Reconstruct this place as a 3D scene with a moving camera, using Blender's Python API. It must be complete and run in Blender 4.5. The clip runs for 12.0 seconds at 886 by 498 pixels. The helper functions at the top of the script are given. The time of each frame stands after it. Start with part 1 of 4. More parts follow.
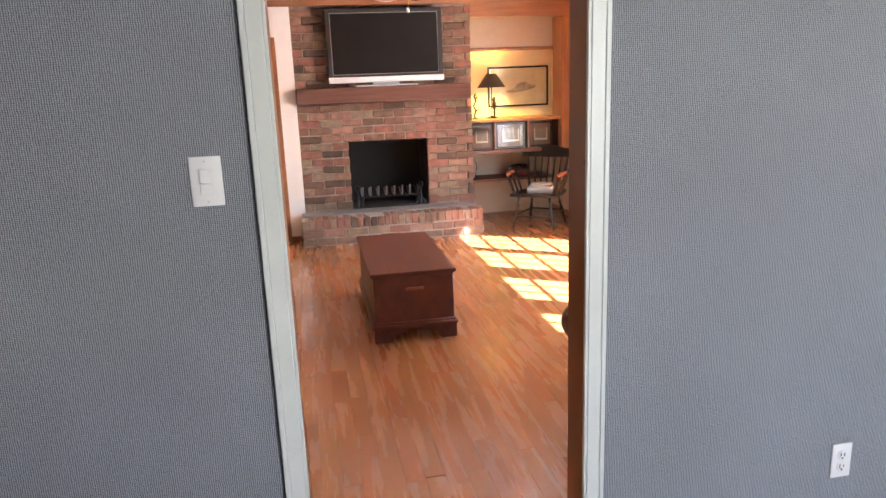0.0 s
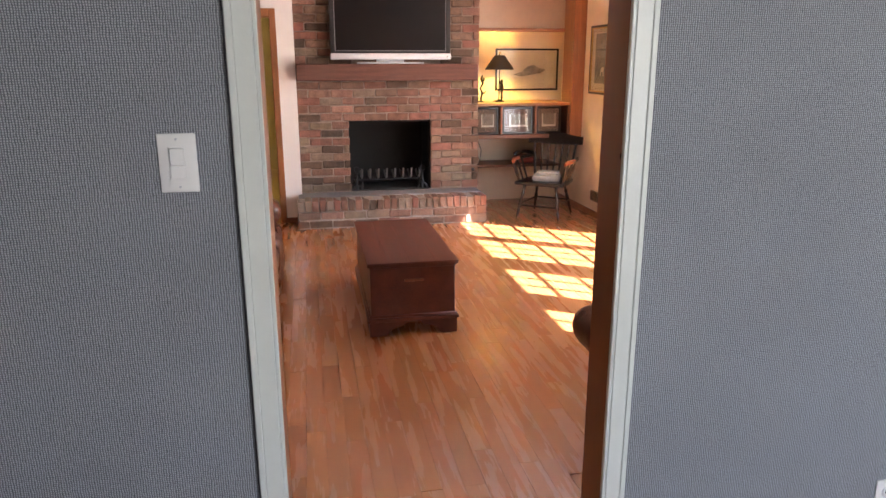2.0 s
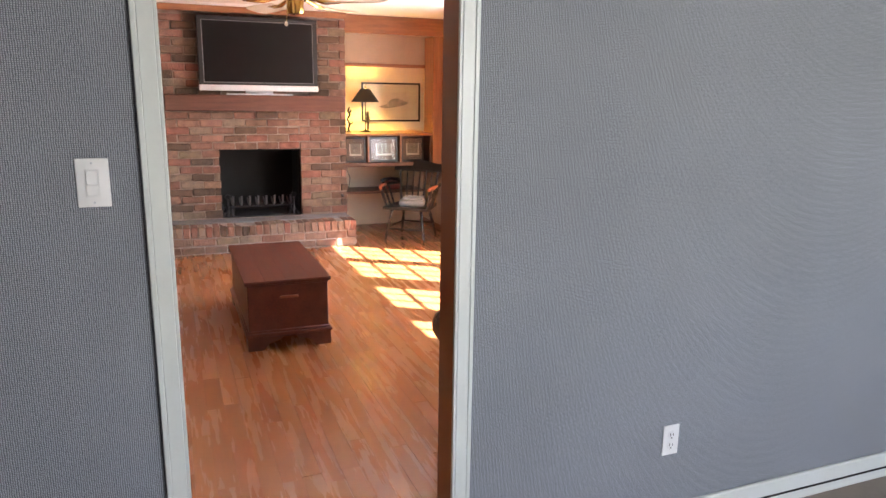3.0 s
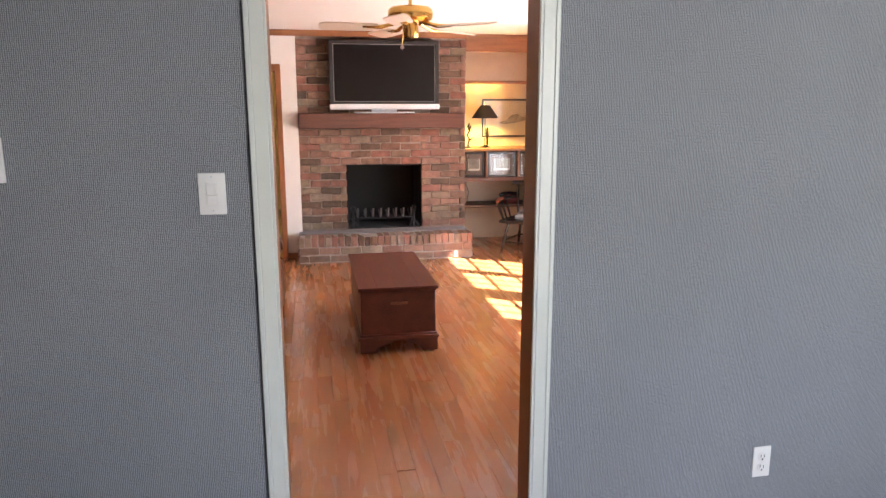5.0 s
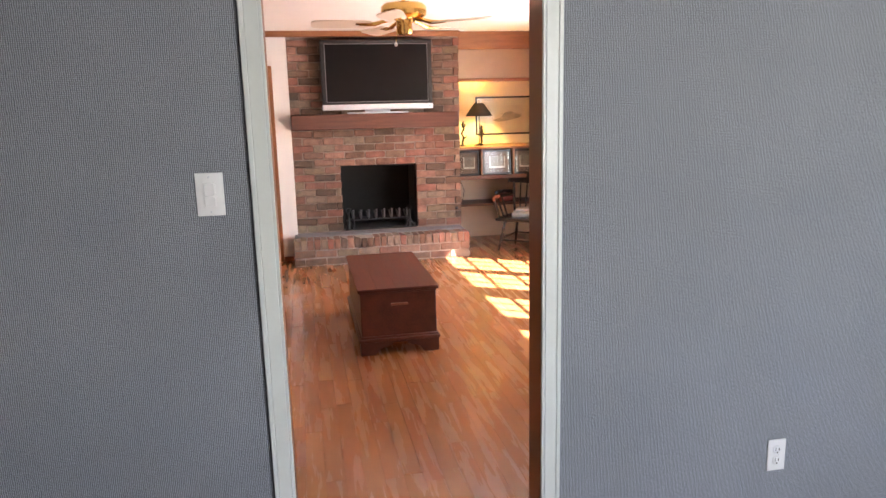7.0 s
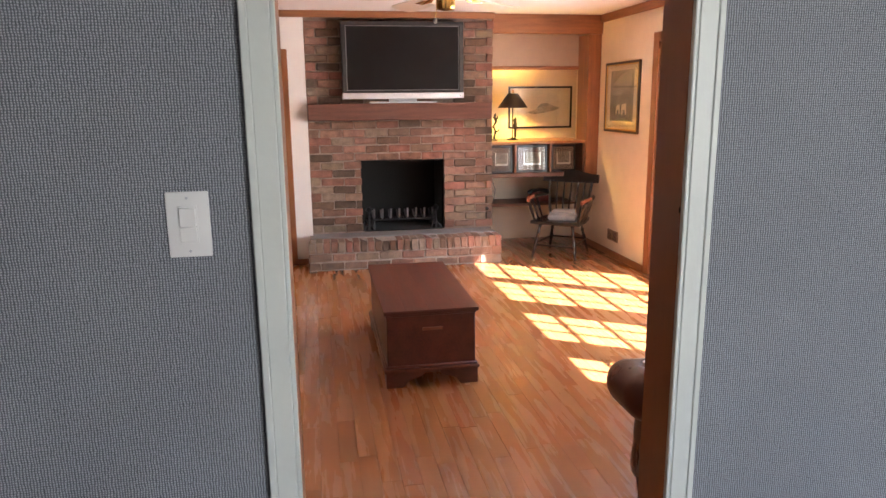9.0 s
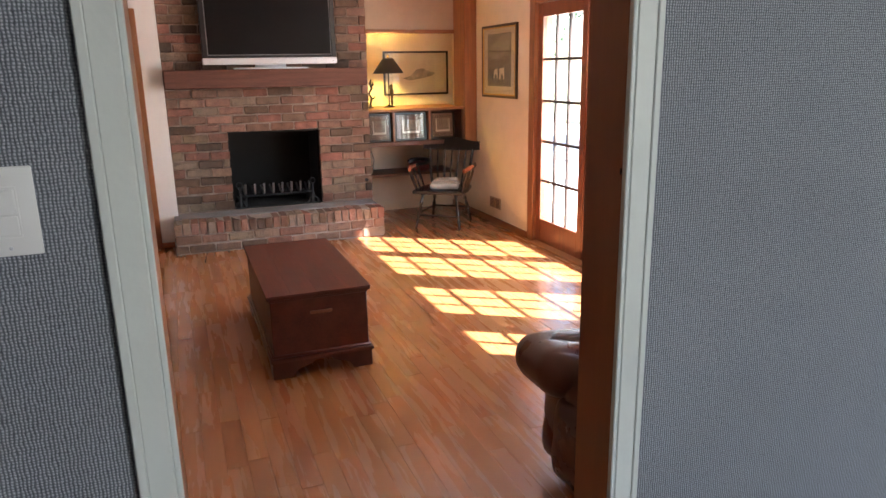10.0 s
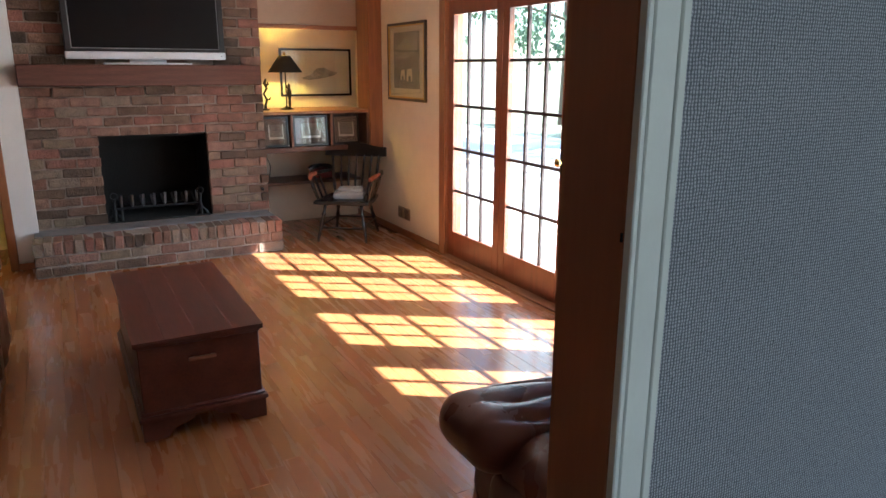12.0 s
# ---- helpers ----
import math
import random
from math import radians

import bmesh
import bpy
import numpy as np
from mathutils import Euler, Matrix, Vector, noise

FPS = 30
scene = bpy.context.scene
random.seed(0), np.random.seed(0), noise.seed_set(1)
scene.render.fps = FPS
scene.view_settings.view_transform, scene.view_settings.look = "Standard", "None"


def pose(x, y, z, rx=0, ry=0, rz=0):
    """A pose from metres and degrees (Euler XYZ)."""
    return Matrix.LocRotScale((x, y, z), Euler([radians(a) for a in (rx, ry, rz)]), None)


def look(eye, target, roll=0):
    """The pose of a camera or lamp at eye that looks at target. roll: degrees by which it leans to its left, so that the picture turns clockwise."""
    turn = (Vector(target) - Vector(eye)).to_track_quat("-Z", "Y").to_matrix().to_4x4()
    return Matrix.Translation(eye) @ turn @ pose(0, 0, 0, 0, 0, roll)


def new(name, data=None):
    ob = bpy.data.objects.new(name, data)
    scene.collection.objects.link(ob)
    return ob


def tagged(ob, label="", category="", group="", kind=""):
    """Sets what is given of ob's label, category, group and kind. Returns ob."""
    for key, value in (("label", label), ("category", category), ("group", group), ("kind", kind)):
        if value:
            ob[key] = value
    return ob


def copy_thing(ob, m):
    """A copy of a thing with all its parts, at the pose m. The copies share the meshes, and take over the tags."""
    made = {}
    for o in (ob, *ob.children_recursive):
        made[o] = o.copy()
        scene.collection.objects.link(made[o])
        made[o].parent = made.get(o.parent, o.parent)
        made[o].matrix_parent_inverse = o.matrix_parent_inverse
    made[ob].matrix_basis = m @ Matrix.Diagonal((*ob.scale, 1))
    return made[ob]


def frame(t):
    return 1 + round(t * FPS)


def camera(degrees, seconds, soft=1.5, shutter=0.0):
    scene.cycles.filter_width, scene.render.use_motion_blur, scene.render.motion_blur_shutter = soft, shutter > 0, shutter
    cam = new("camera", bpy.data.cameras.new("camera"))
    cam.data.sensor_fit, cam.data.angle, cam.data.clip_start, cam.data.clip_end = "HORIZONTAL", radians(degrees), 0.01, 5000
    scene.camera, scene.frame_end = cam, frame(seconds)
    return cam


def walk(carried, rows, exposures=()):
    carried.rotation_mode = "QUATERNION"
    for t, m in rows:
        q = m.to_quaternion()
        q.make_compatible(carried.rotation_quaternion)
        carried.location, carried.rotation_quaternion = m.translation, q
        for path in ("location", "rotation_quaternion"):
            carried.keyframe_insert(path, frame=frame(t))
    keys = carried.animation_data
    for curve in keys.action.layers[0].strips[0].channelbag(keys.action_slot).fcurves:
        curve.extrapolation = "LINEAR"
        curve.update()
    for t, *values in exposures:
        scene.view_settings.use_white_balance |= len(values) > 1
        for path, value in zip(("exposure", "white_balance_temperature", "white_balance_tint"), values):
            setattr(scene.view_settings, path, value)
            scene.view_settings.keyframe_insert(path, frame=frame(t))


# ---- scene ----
cam = camera(64.9, 12.0)
PATH = [
    (0, (-0.02, -1.724, 1.52), (0.336, 0.187, 1.053), -2.2),
    (0.5, (-0.01, -1.558, 1.513), (0.237, 0.37, 1.044), -3.8),
    (1, (0.026, -1.402, 1.508), (0.23, 0.53, 1.034), -1.7),
    (1.5, (0.006, -1.388, 1.507), (0.359, 0.516, 1.006), -0.7),
    (2, (-0.002, -1.472, 1.503), (0.359, 0.426, 0.988), -0.1),
    (2.5, (-0.093, -1.717, 1.513), (0.512, 0.118, 0.996), 1.0),
    (3, (-0.088, -1.876, 1.531), (0.628, -0.059, 1.098), 0.8),
    (3.5, (-0.006, -2.005, 1.532), (0.459, -0.105, 1.113), 0.3),
    (3.7, (0.006, -2.019, 1.537), (0.447, -0.113, 1.121), 1.0),
    (5.5, (0.015, -2.054, 1.546), (0.323, -0.115, 1.166), -1.0),
    (6, (0.018, -2.061, 1.547), (0.273, -0.111, 1.182), -1.4),
    (6.5, (0.016, -2.052, 1.544), (0.293, -0.105, 1.183), -1.1),
    (6.7, (0.007, -2.033, 1.532), (0.337, -0.1, 1.141), -0.9),
    (8.3, (-0.058, -1.567, 1.514), (0.383, 0.344, 1.125), -2.0),
    (8.5, (-0.026, -1.467, 1.517), (0.27, 0.47, 1.121), -2.2),
    (9, (-0.033, -1.29, 1.523), (0.312, 0.635, 1.105), -0.6),
    (9.5, (-0.085, -1.173, 1.508), (0.609, 0.65, 1.068), 0.0),
    (10, (-0.045, -1.039, 1.483), (0.637, 0.772, 0.98), -1.0),
    (10.5, (0.098, -0.904, 1.489), (0.498, 0.997, 1.016), -2.8),
    (11, (0.164, -0.788, 1.43), (0.54, 1.096, 0.875), -1.5),
    (11.5, (0.134, -0.676, 1.502), (0.907, 1.103, 1.013), -0.0),
    (12, (0.125, -0.592, 1.492), (1.053, 1.106, 0.986), 0.2),
]
walk(cam, [(t, look(eye, target, roll)) for t, eye, target, roll in PATH],
     [(0, 4.18, 6650, 18), (1.0, 3.92, 6650, 20), (2.0, 3.83, 6650, 19), (2.5, 3.94, 6650, 18), (3.0, 4.04, 6650, 18), (3.5, 3.99, 6650, 18),
      (6.5, 4.06, 6650, 18), (8.5, 3.9, 6620, 18),
      (9.5, 3.6, 6500, 15), (10.5, 3.28, 6350, 13), (11, 3.25, 6200, 12), (11.5, 3.2, 5950, 9), (12, 2.84, 5700, 6)])

# ---- world, sun, lights ----
SUN_EL, SUN_SLOPE = 46.3, 0.65
world = bpy.data.worlds.new("world")
scene.world = world
world.use_nodes = True
wn = world.node_tree
sky = wn.nodes.new("ShaderNodeTexSky")
sky.sky_type, sky.sun_disc = "NISHITA", False
sun_az = math.atan2(1.0, -SUN_SLOPE)
sky.sun_elevation, sky.sun_rotation = radians(SUN_EL), sun_az
wn.nodes["Background"].inputs["Strength"].default_value = 0.11
wn.links.new(sky.outputs[0], wn.nodes["Background"].inputs["Color"])


def lamp(name, kind, m, energy, color=(1, 1, 1), size=None, size_y=None, radius=None):
    data = bpy.data.lights.new(name, kind)
    data.energy, data.color = energy, color
    if kind == "AREA":
        data.shape, data.size, data.size_y = "RECTANGLE", size, size_y
    if kind == "POINT":
        data.shadow_soft_size = radius
    ob = new(name, data)
    ob.matrix_world = m
    return ob


horiz = math.hypot(1.0, SUN_SLOPE)
sun_from = Vector((1.0, -SUN_SLOPE, horiz * math.tan(radians(SUN_EL)))).normalized()
sun = lamp("sun", "SUN", look(sun_from * 20, (0, 0, 0)), 5.0, (1.0, 0.97, 0.94))
sun.data.angle = radians(0.5)
# added lamps stand in for sky light: glazed doors, near room's assumed window
lamp("door_daylight", "AREA", look((3.0, 3.42, 1.05), (1.0, 4.2, 0.45)), 5.0, (0.86, 0.94, 1.0), 1.5, 1.6)
lamp("assumed_window_fill", "AREA", look((2.3, -4.18, 1.5), (2.7, 0, 1.2)), 6.2, (0.88, 0.94, 1.0), 1.35, 1.2)
# added unseen bulb for the hall's yellow light, behind the header to avoid a floor streak
lamp("hall_fill_bulb", "POINT", pose(-0.6, 5.85, 2.2), 1.15, (1.0, 0.68, 0.2), radius=0.1)
lamp("table_lamp_bulb", "POINT", pose(1.99, 5.82, 1.535), 3.2, (1.0, 0.70, 0.14), radius=0.03)

# ---- materials ----


def mat(name, color, rough=0.6, metal=0.0, spread=0.15, scale=8.0, bump=0.0, bump_scale=60.0, stretch=(1, 1, 1), coat=0.0, per_object=0.0, hue=0.0):
    """A surface with variation at two scales and fine relief."""
    m = bpy.data.materials.new(name)
    m.use_nodes = True
    nt = m.node_tree
    bs = nt.nodes["Principled BSDF"]
    tc = nt.nodes.new("ShaderNodeTexCoord")
    mp = nt.nodes.new("ShaderNodeMapping")
    mp.inputs["Scale"].default_value = stretch
    nt.links.new(tc.outputs["Object"], mp.inputs["Vector"])
    vec = mp.outputs[0]
    info = nt.nodes.new("ShaderNodeObjectInfo")
    if per_object:
        add = nt.nodes.new("ShaderNodeVectorMath")
        mul = nt.nodes.new("ShaderNodeMath")
        mul.operation, mul.inputs[1].default_value = "MULTIPLY", 37.0
        nt.links.new(info.outputs["Random"], mul.inputs[0])
        nt.links.new(vec, add.inputs[0])
        nt.links.new(mul.outputs[0], add.inputs[1])
        vec = add.outputs[0]
    n1 = nt.nodes.new("ShaderNodeTexNoise")
    n1.inputs["Scale"].default_value, n1.inputs["Detail"].default_value = scale, 5
    n2 = nt.nodes.new("ShaderNodeTexNoise")
    n2.inputs["Scale"].default_value, n2.inputs["Detail"].default_value = scale * 7, 3
    nt.links.new(vec, n1.inputs["Vector"]), nt.links.new(vec, n2.inputs["Vector"])
    mix = nt.nodes.new("ShaderNodeMath")
    mix.operation = "MULTIPLY_ADD"
    mix.inputs[1].default_value = 0.45
    nt.links.new(n2.outputs[0], mix.inputs[0]), nt.links.new(n1.outputs[0], mix.inputs[2])
    val = nt.nodes.new("ShaderNodeMapRange")
    val.inputs["From Min"].default_value, val.inputs["From Max"].default_value = 0.4, 1.05
    val.inputs["To Min"].default_value, val.inputs["To Max"].default_value = 1 - spread, 1 + spread
    nt.links.new(mix.outputs[0], val.inputs["Value"])
    v = val.outputs[0]
    hsv = nt.nodes.new("ShaderNodeHueSaturation")
    hsv.inputs["Color"].default_value = (*color, 1)
    if per_object:
        r2 = nt.nodes.new("ShaderNodeMapRange")
        r2.inputs["To Min"].default_value, r2.inputs["To Max"].default_value = 1 - per_object, 1 + per_object
        nt.links.new(info.outputs["Random"], r2.inputs["Value"])
        m2 = nt.nodes.new("ShaderNodeMath")
        m2.operation = "MULTIPLY"
        nt.links.new(v, m2.inputs[0]), nt.links.new(r2.outputs[0], m2.inputs[1])
        v = m2.outputs[0]
        if hue:
            fr = nt.nodes.new("ShaderNodeMath")
            fr.operation, fr.inputs[1].default_value = "MULTIPLY", 7.31
            fc = nt.nodes.new("ShaderNodeMath")
            fc.operation = "FRACT"
            r3 = nt.nodes.new("ShaderNodeMapRange")
            r3.inputs["To Min"].default_value, r3.inputs["To Max"].default_value = 0.5 - hue, 0.5 + hue
            nt.links.new(info.outputs["Random"], fr.inputs[0]), nt.links.new(fr.outputs[0], fc.inputs[0])
            nt.links.new(fc.outputs[0], r3.inputs["Value"]), nt.links.new(r3.outputs[0], hsv.inputs["Hue"])
    nt.links.new(v, hsv.inputs["Value"])
    nt.links.new(hsv.outputs[0], bs.inputs["Base Color"])
    rr = nt.nodes.new("ShaderNodeMapRange")
    rr.inputs["To Min"].default_value, rr.inputs["To Max"].default_value = max(0.02, rough - 0.08), min(1, rough + 0.08)
    nt.links.new(n1.outputs[0], rr.inputs["Value"]), nt.links.new(rr.outputs[0], bs.inputs["Roughness"])
    bs.inputs["Metallic"].default_value, bs.inputs["Coat Weight"].default_value = metal, coat
    bs.inputs["Coat Roughness"].default_value = 0.15
    if bump:
        n3 = nt.nodes.new("ShaderNodeTexNoise")
        n3.inputs["Scale"].default_value, n3.inputs["Detail"].default_value = bump_scale, 4
        nt.links.new(vec, n3.inputs["Vector"])
        bp = nt.nodes.new("ShaderNodeBump")
        bp.inputs["Strength"].default_value, bp.inputs["Distance"].default_value = bump, 0.01
        nt.links.new(n3.outputs[0], bp.inputs["Height"]), nt.links.new(bp.outputs[0], bs.inputs["Normal"])
    return m




def node(nt, kind, **values):
    n = nt.nodes.new(kind)
    for k, v in values.items():
        n.inputs[k.replace("_", " ")].default_value = v
    return n


def weave(name, dark, light, pitch_x, pitch_z):
    """Coarse woven wall cloth: pale knots where upright and level threads cross, dark gaps between."""
    m = bpy.data.materials.new(name)
    m.use_nodes = True
    nt = m.node_tree
    bs = nt.nodes["Principled BSDF"]
    tc = nt.nodes.new("ShaderNodeTexCoord")
    waves = []
    for way, pitch in (("X", pitch_x), ("Z", pitch_z)):
        w = node(nt, "ShaderNodeTexWave", Scale=2 * math.pi / (20 * pitch), Distortion=4.0, Detail=2.0, Detail_Scale=0.9, Detail_Roughness=0.6)
        w.wave_type, w.bands_direction, w.wave_profile = "BANDS", way, "SIN"
        nt.links.new(tc.outputs["Object"], w.inputs["Vector"])
        waves.append(w)
    mul = nt.nodes.new("ShaderNodeMath")
    mul.operation = "MULTIPLY"
    soft = node(nt, "ShaderNodeMapRange", From_Min=0.0, From_Max=1.0, To_Min=0.28, To_Max=1.0)
    nt.links.new(waves[1].outputs["Fac"], soft.inputs["Value"])
    nt.links.new(waves[0].outputs["Fac"], mul.inputs[0]), nt.links.new(soft.outputs[0], mul.inputs[1])
    big = node(nt, "ShaderNodeTexNoise", Scale=1.3, Detail=4.0)
    fine = node(nt, "ShaderNodeTexNoise", Scale=140.0, Detail=3.0)
    for n in (big, fine):
        nt.links.new(tc.outputs["Object"], n.inputs["Vector"])
    add = nt.nodes.new("ShaderNodeMath")
    add.operation, add.inputs[1].default_value = "MULTIPLY_ADD", 0.45
    nt.links.new(fine.outputs[0], add.inputs[0]), nt.links.new(mul.outputs[0], add.inputs[2])
    ramp = nt.nodes.new("ShaderNodeMix")
    ramp.data_type = "RGBA"
    ramp.inputs["A"].default_value, ramp.inputs["B"].default_value = (*dark, 1), (*light, 1)
    sub = node(nt, "ShaderNodeMapRange", From_Min=0.15, From_Max=1.02, To_Min=0.0, To_Max=1.0)
    nt.links.new(add.outputs[0], sub.inputs["Value"]), nt.links.new(sub.outputs[0], ramp.inputs["Factor"])
    hsv = nt.nodes.new("ShaderNodeHueSaturation")
    vr = node(nt, "ShaderNodeMapRange", From_Min=0.3, From_Max=0.7, To_Min=0.93, To_Max=1.07)
    nt.links.new(big.outputs[0], vr.inputs["Value"]), nt.links.new(vr.outputs[0], hsv.inputs["Value"])
    nt.links.new(ramp.outputs["Result"], hsv.inputs["Color"]), nt.links.new(hsv.outputs[0], bs.inputs["Base Color"])
    bs.inputs["Roughness"].default_value = 0.8
    bp = node(nt, "ShaderNodeBump", Strength=0.5, Distance=0.002)
    nt.links.new(mul.outputs[0], bp.inputs["Height"]), nt.links.new(bp.outputs[0], bs.inputs["Normal"])
    return m


GRASS = weave("grasscloth", (0.076, 0.084, 0.096), (0.45, 0.474, 0.508), 0.0052, 0.0047)
WHITE = mat("white_paint", (0.67, 0.705, 0.66), 0.4, spread=0.04, bump=0.05)
WALLW = mat("white_wall", (0.80, 0.77, 0.74), 0.8, spread=0.03, bump=0.1, bump_scale=200)
CREAM = mat("cream_wall", (0.80, 0.70, 0.55), 0.8, spread=0.05, bump=0.15, bump_scale=120)
CEIL = mat("ceiling_paint", (0.85, 0.82, 0.78), 0.9, spread=0.02)
TRIM = mat("stained_trim", (0.30, 0.118, 0.046), 0.36, spread=0.3, scale=5, stretch=(6, 6, 0.6), coat=0.3)
TRIMH = mat("stained_trim_level", (0.30, 0.118, 0.046), 0.36, spread=0.3, scale=5, stretch=(0.6, 6, 6), coat=0.3)
TRIMY = mat("stained_trim_long", (0.30, 0.118, 0.046), 0.36, spread=0.3, scale=5, stretch=(6, 0.6, 6), coat=0.3)
OAK = mat("oak_floor", (0.37, 0.143, 0.052), 0.27, spread=0.075, scale=2.5, stretch=(8, 0.7, 1), per_object=0.09, hue=0.006, coat=0.5)
BRICK = mat("brick", (0.30, 0.15, 0.105), 0.92, spread=0.45, scale=14, bump=0.9, bump_scale=70, per_object=0.12)
_nt = BRICK.node_tree
_info = [n for n in _nt.nodes if n.type == "OBJECT_INFO"][0]
_hsv = [n for n in _nt.nodes if n.type == "HUE_SAT"][0]
_ramp = _nt.nodes.new("ShaderNodeValToRGB")
_el = _ramp.color_ramp.elements
_el[0].position, _el[0].color = 0.0, (0.09, 0.061, 0.045, 1)
_el[1].position, _el[1].color = 1.0, (0.235, 0.17, 0.128, 1)
for _p, _c in ((0.18, (0.16, 0.097, 0.062)), (0.35, (0.265, 0.113, 0.08)), (0.5, (0.175, 0.11, 0.074)), (0.66, (0.32, 0.162, 0.12)), (0.82, (0.185, 0.135, 0.088))):
    _el.new(_p).color = (*_c, 1)
_nt.links.new(_info.outputs["Random"], _ramp.inputs[0])
_nt.links.new(_ramp.outputs[0], _hsv.inputs["Color"])
MORTAR = mat("mortar", (0.40, 0.33, 0.28), 0.95, spread=0.2, scale=20, bump=0.5, bump_scale=150)
LACQUER = mat("black_lacquer", (0.022, 0.02, 0.019), 0.12, spread=0.3, coat=0.6)
# assumed dark surface for the unseen west wall, absorbs bounce light on the left
DIMWALL = mat("dim_unseen_wall", (0.16, 0.07, 0.032), 0.5, spread=0.25, scale=4, stretch=(5, 5, 0.5))
MORTARB = mat("breast_mortar", (0.31, 0.24, 0.20), 0.95, spread=0.35, scale=12, bump=0.7, bump_scale=110)
LINING = mat("door_lining_wood", (0.30, 0.112, 0.048), 0.42, spread=0.14, scale=4, stretch=(6, 6, 0.5), coat=0.06)
# muntins coloured darker than the stiles, their backlit shade put into the colour
MUNTIN_DARK = mat("muntin_backlit", (0.055, 0.036, 0.03), 0.45, spread=0.2)
SOOT = mat("soot", (0.007, 0.0065, 0.006), 0.9, spread=0.4, bump=0.4)
MANTEL = mat("mantel_wood", (0.125, 0.054, 0.038), 0.9, spread=0.4, scale=6, stretch=(0.6, 6, 6), bump=0.3)
CHEST = mat("chest_wood", (0.112, 0.031, 0.018), 0.4, spread=0.5, scale=2.2, stretch=(5, 0.5, 5), coat=0.04, per_object=0.16)
LEATHER = mat("brown_leather", (0.085, 0.027, 0.0155), 0.28, spread=0.22, scale=4, bump=0.12, bump_scale=320)
BLACK = mat("black_paint", (0.02, 0.018, 0.016), 0.2, spread=0.3)
SCREEN = mat("tv_screen", (0.008, 0.0065, 0.0065), 0.45, spread=0.1)
SCREEN.node_tree.nodes["Principled BSDF"].inputs["Specular IOR Level"].default_value = 0.16
BEZEL = mat("tv_bezel", (0.016, 0.015, 0.016), 0.45)
SILVER = mat("silver_plastic", (0.62, 0.63, 0.66), 0.35, spread=0.05)
BRASS = mat("brass", (0.75, 0.50, 0.16), 0.18, metal=1.0, spread=0.1)
CHROME = mat("grate_steel", (0.35, 0.35, 0.36), 0.35, metal=1.0)
GLASS = bpy.data.materials.new("window_glass")
GLASS.use_nodes = True
_n = GLASS.node_tree
_n.nodes.remove(_n.nodes["Principled BSDF"])
_clear, _shine, _fres, _both = (_n.nodes.new(k) for k in ("ShaderNodeBsdfTransparent", "ShaderNodeBsdfGlossy", "ShaderNodeLayerWeight", "ShaderNodeMixShader"))
_clear.inputs["Color"].default_value, _shine.inputs["Roughness"].default_value = (0.97, 0.98, 0.97, 1), 0.01
_fres.inputs["Blend"].default_value = 0.5
_pow, _lift = _n.nodes.new("ShaderNodeMath"), _n.nodes.new("ShaderNodeMath")
_pow.operation, _pow.inputs[1].default_value = "POWER", 5.0
_lift.operation, _lift.inputs[1].default_value, _lift.inputs[2].default_value = "MULTIPLY_ADD", 0.9, 0.04
_n.links.new(_fres.outputs["Facing"], _pow.inputs[0]), _n.links.new(_pow.outputs[0], _lift.inputs[0])
_n.links.new(_lift.outputs[0], _both.inputs["Fac"]), _n.links.new(_clear.outputs[0], _both.inputs[1])
_n.links.new(_shine.outputs[0], _both.inputs[2]), _n.links.new(_both.outputs[0], _n.nodes["Material Output"].inputs["Surface"])
PLASTIC = mat("white_plastic", (0.82, 0.82, 0.80), 0.35, spread=0.02)

# ---- mesh helpers ----


def box(bm, x0, x1, y0, y1, z0, z1, bevel=0.0, seg=1, m=None):
    """A box between two corners, its edges rounded, added to bm."""
    got = bmesh.ops.create_cube(bm, size=1.0)
    vs = got["verts"]
    for v in vs:
        v.co = Vector((x0 + (v.co.x + 0.5) * (x1 - x0), y0 + (v.co.y + 0.5) * (y1 - y0), z0 + (v.co.z + 0.5) * (z1 - z0)))
    if bevel:
        es = list({e for v in vs for e in v.link_edges})
        out = bmesh.ops.bevel(bm, geom=es, offset=bevel, segments=seg, affect="EDGES", profile=0.5)
        vs = list({v for f in out["faces"] for v in f.verts} | {v for v in vs if v.is_valid})
    if m is not None:
        bmesh.ops.transform(bm, matrix=m, verts=vs)
    return vs


def boxes(*rows):
    bm = bmesh.new()
    for r in rows:
        box(bm, *r)
    return bm


def lathe(profile, m=None, steps=20, bm=None):
    """A turned shape from (radius, height) pairs about z."""
    bm = bm or bmesh.new()
    rings = []
    for r, z in profile:
        rings.append([bm.verts.new((r * math.cos(2 * math.pi * k / steps), r * math.sin(2 * math.pi * k / steps), z)) for k in range(steps)])
    for a, b in zip(rings, rings[1:]):
        for k in range(steps):
            bm.faces.new((a[k], a[(k + 1) % steps], b[(k + 1) % steps], b[k]))
    bm.faces.new(reversed(rings[0])), bm.faces.new(rings[-1])
    if m is not None:
        bmesh.ops.transform(bm, matrix=m, verts=[v for ring in rings for v in ring])
    return bm


def between(a, b):
    """The pose that lays z from a to b, and the length."""
    a, b = Vector(a), Vector(b)
    return Matrix.Translation(a) @ (b - a).to_track_quat("Z", "Y").to_matrix().to_4x4(), (b - a).length


def rod(a, b, r, bm=None, steps=10):
    m, n = between(a, b)
    return lathe([(r, 0), (r, n)], m, steps, bm)


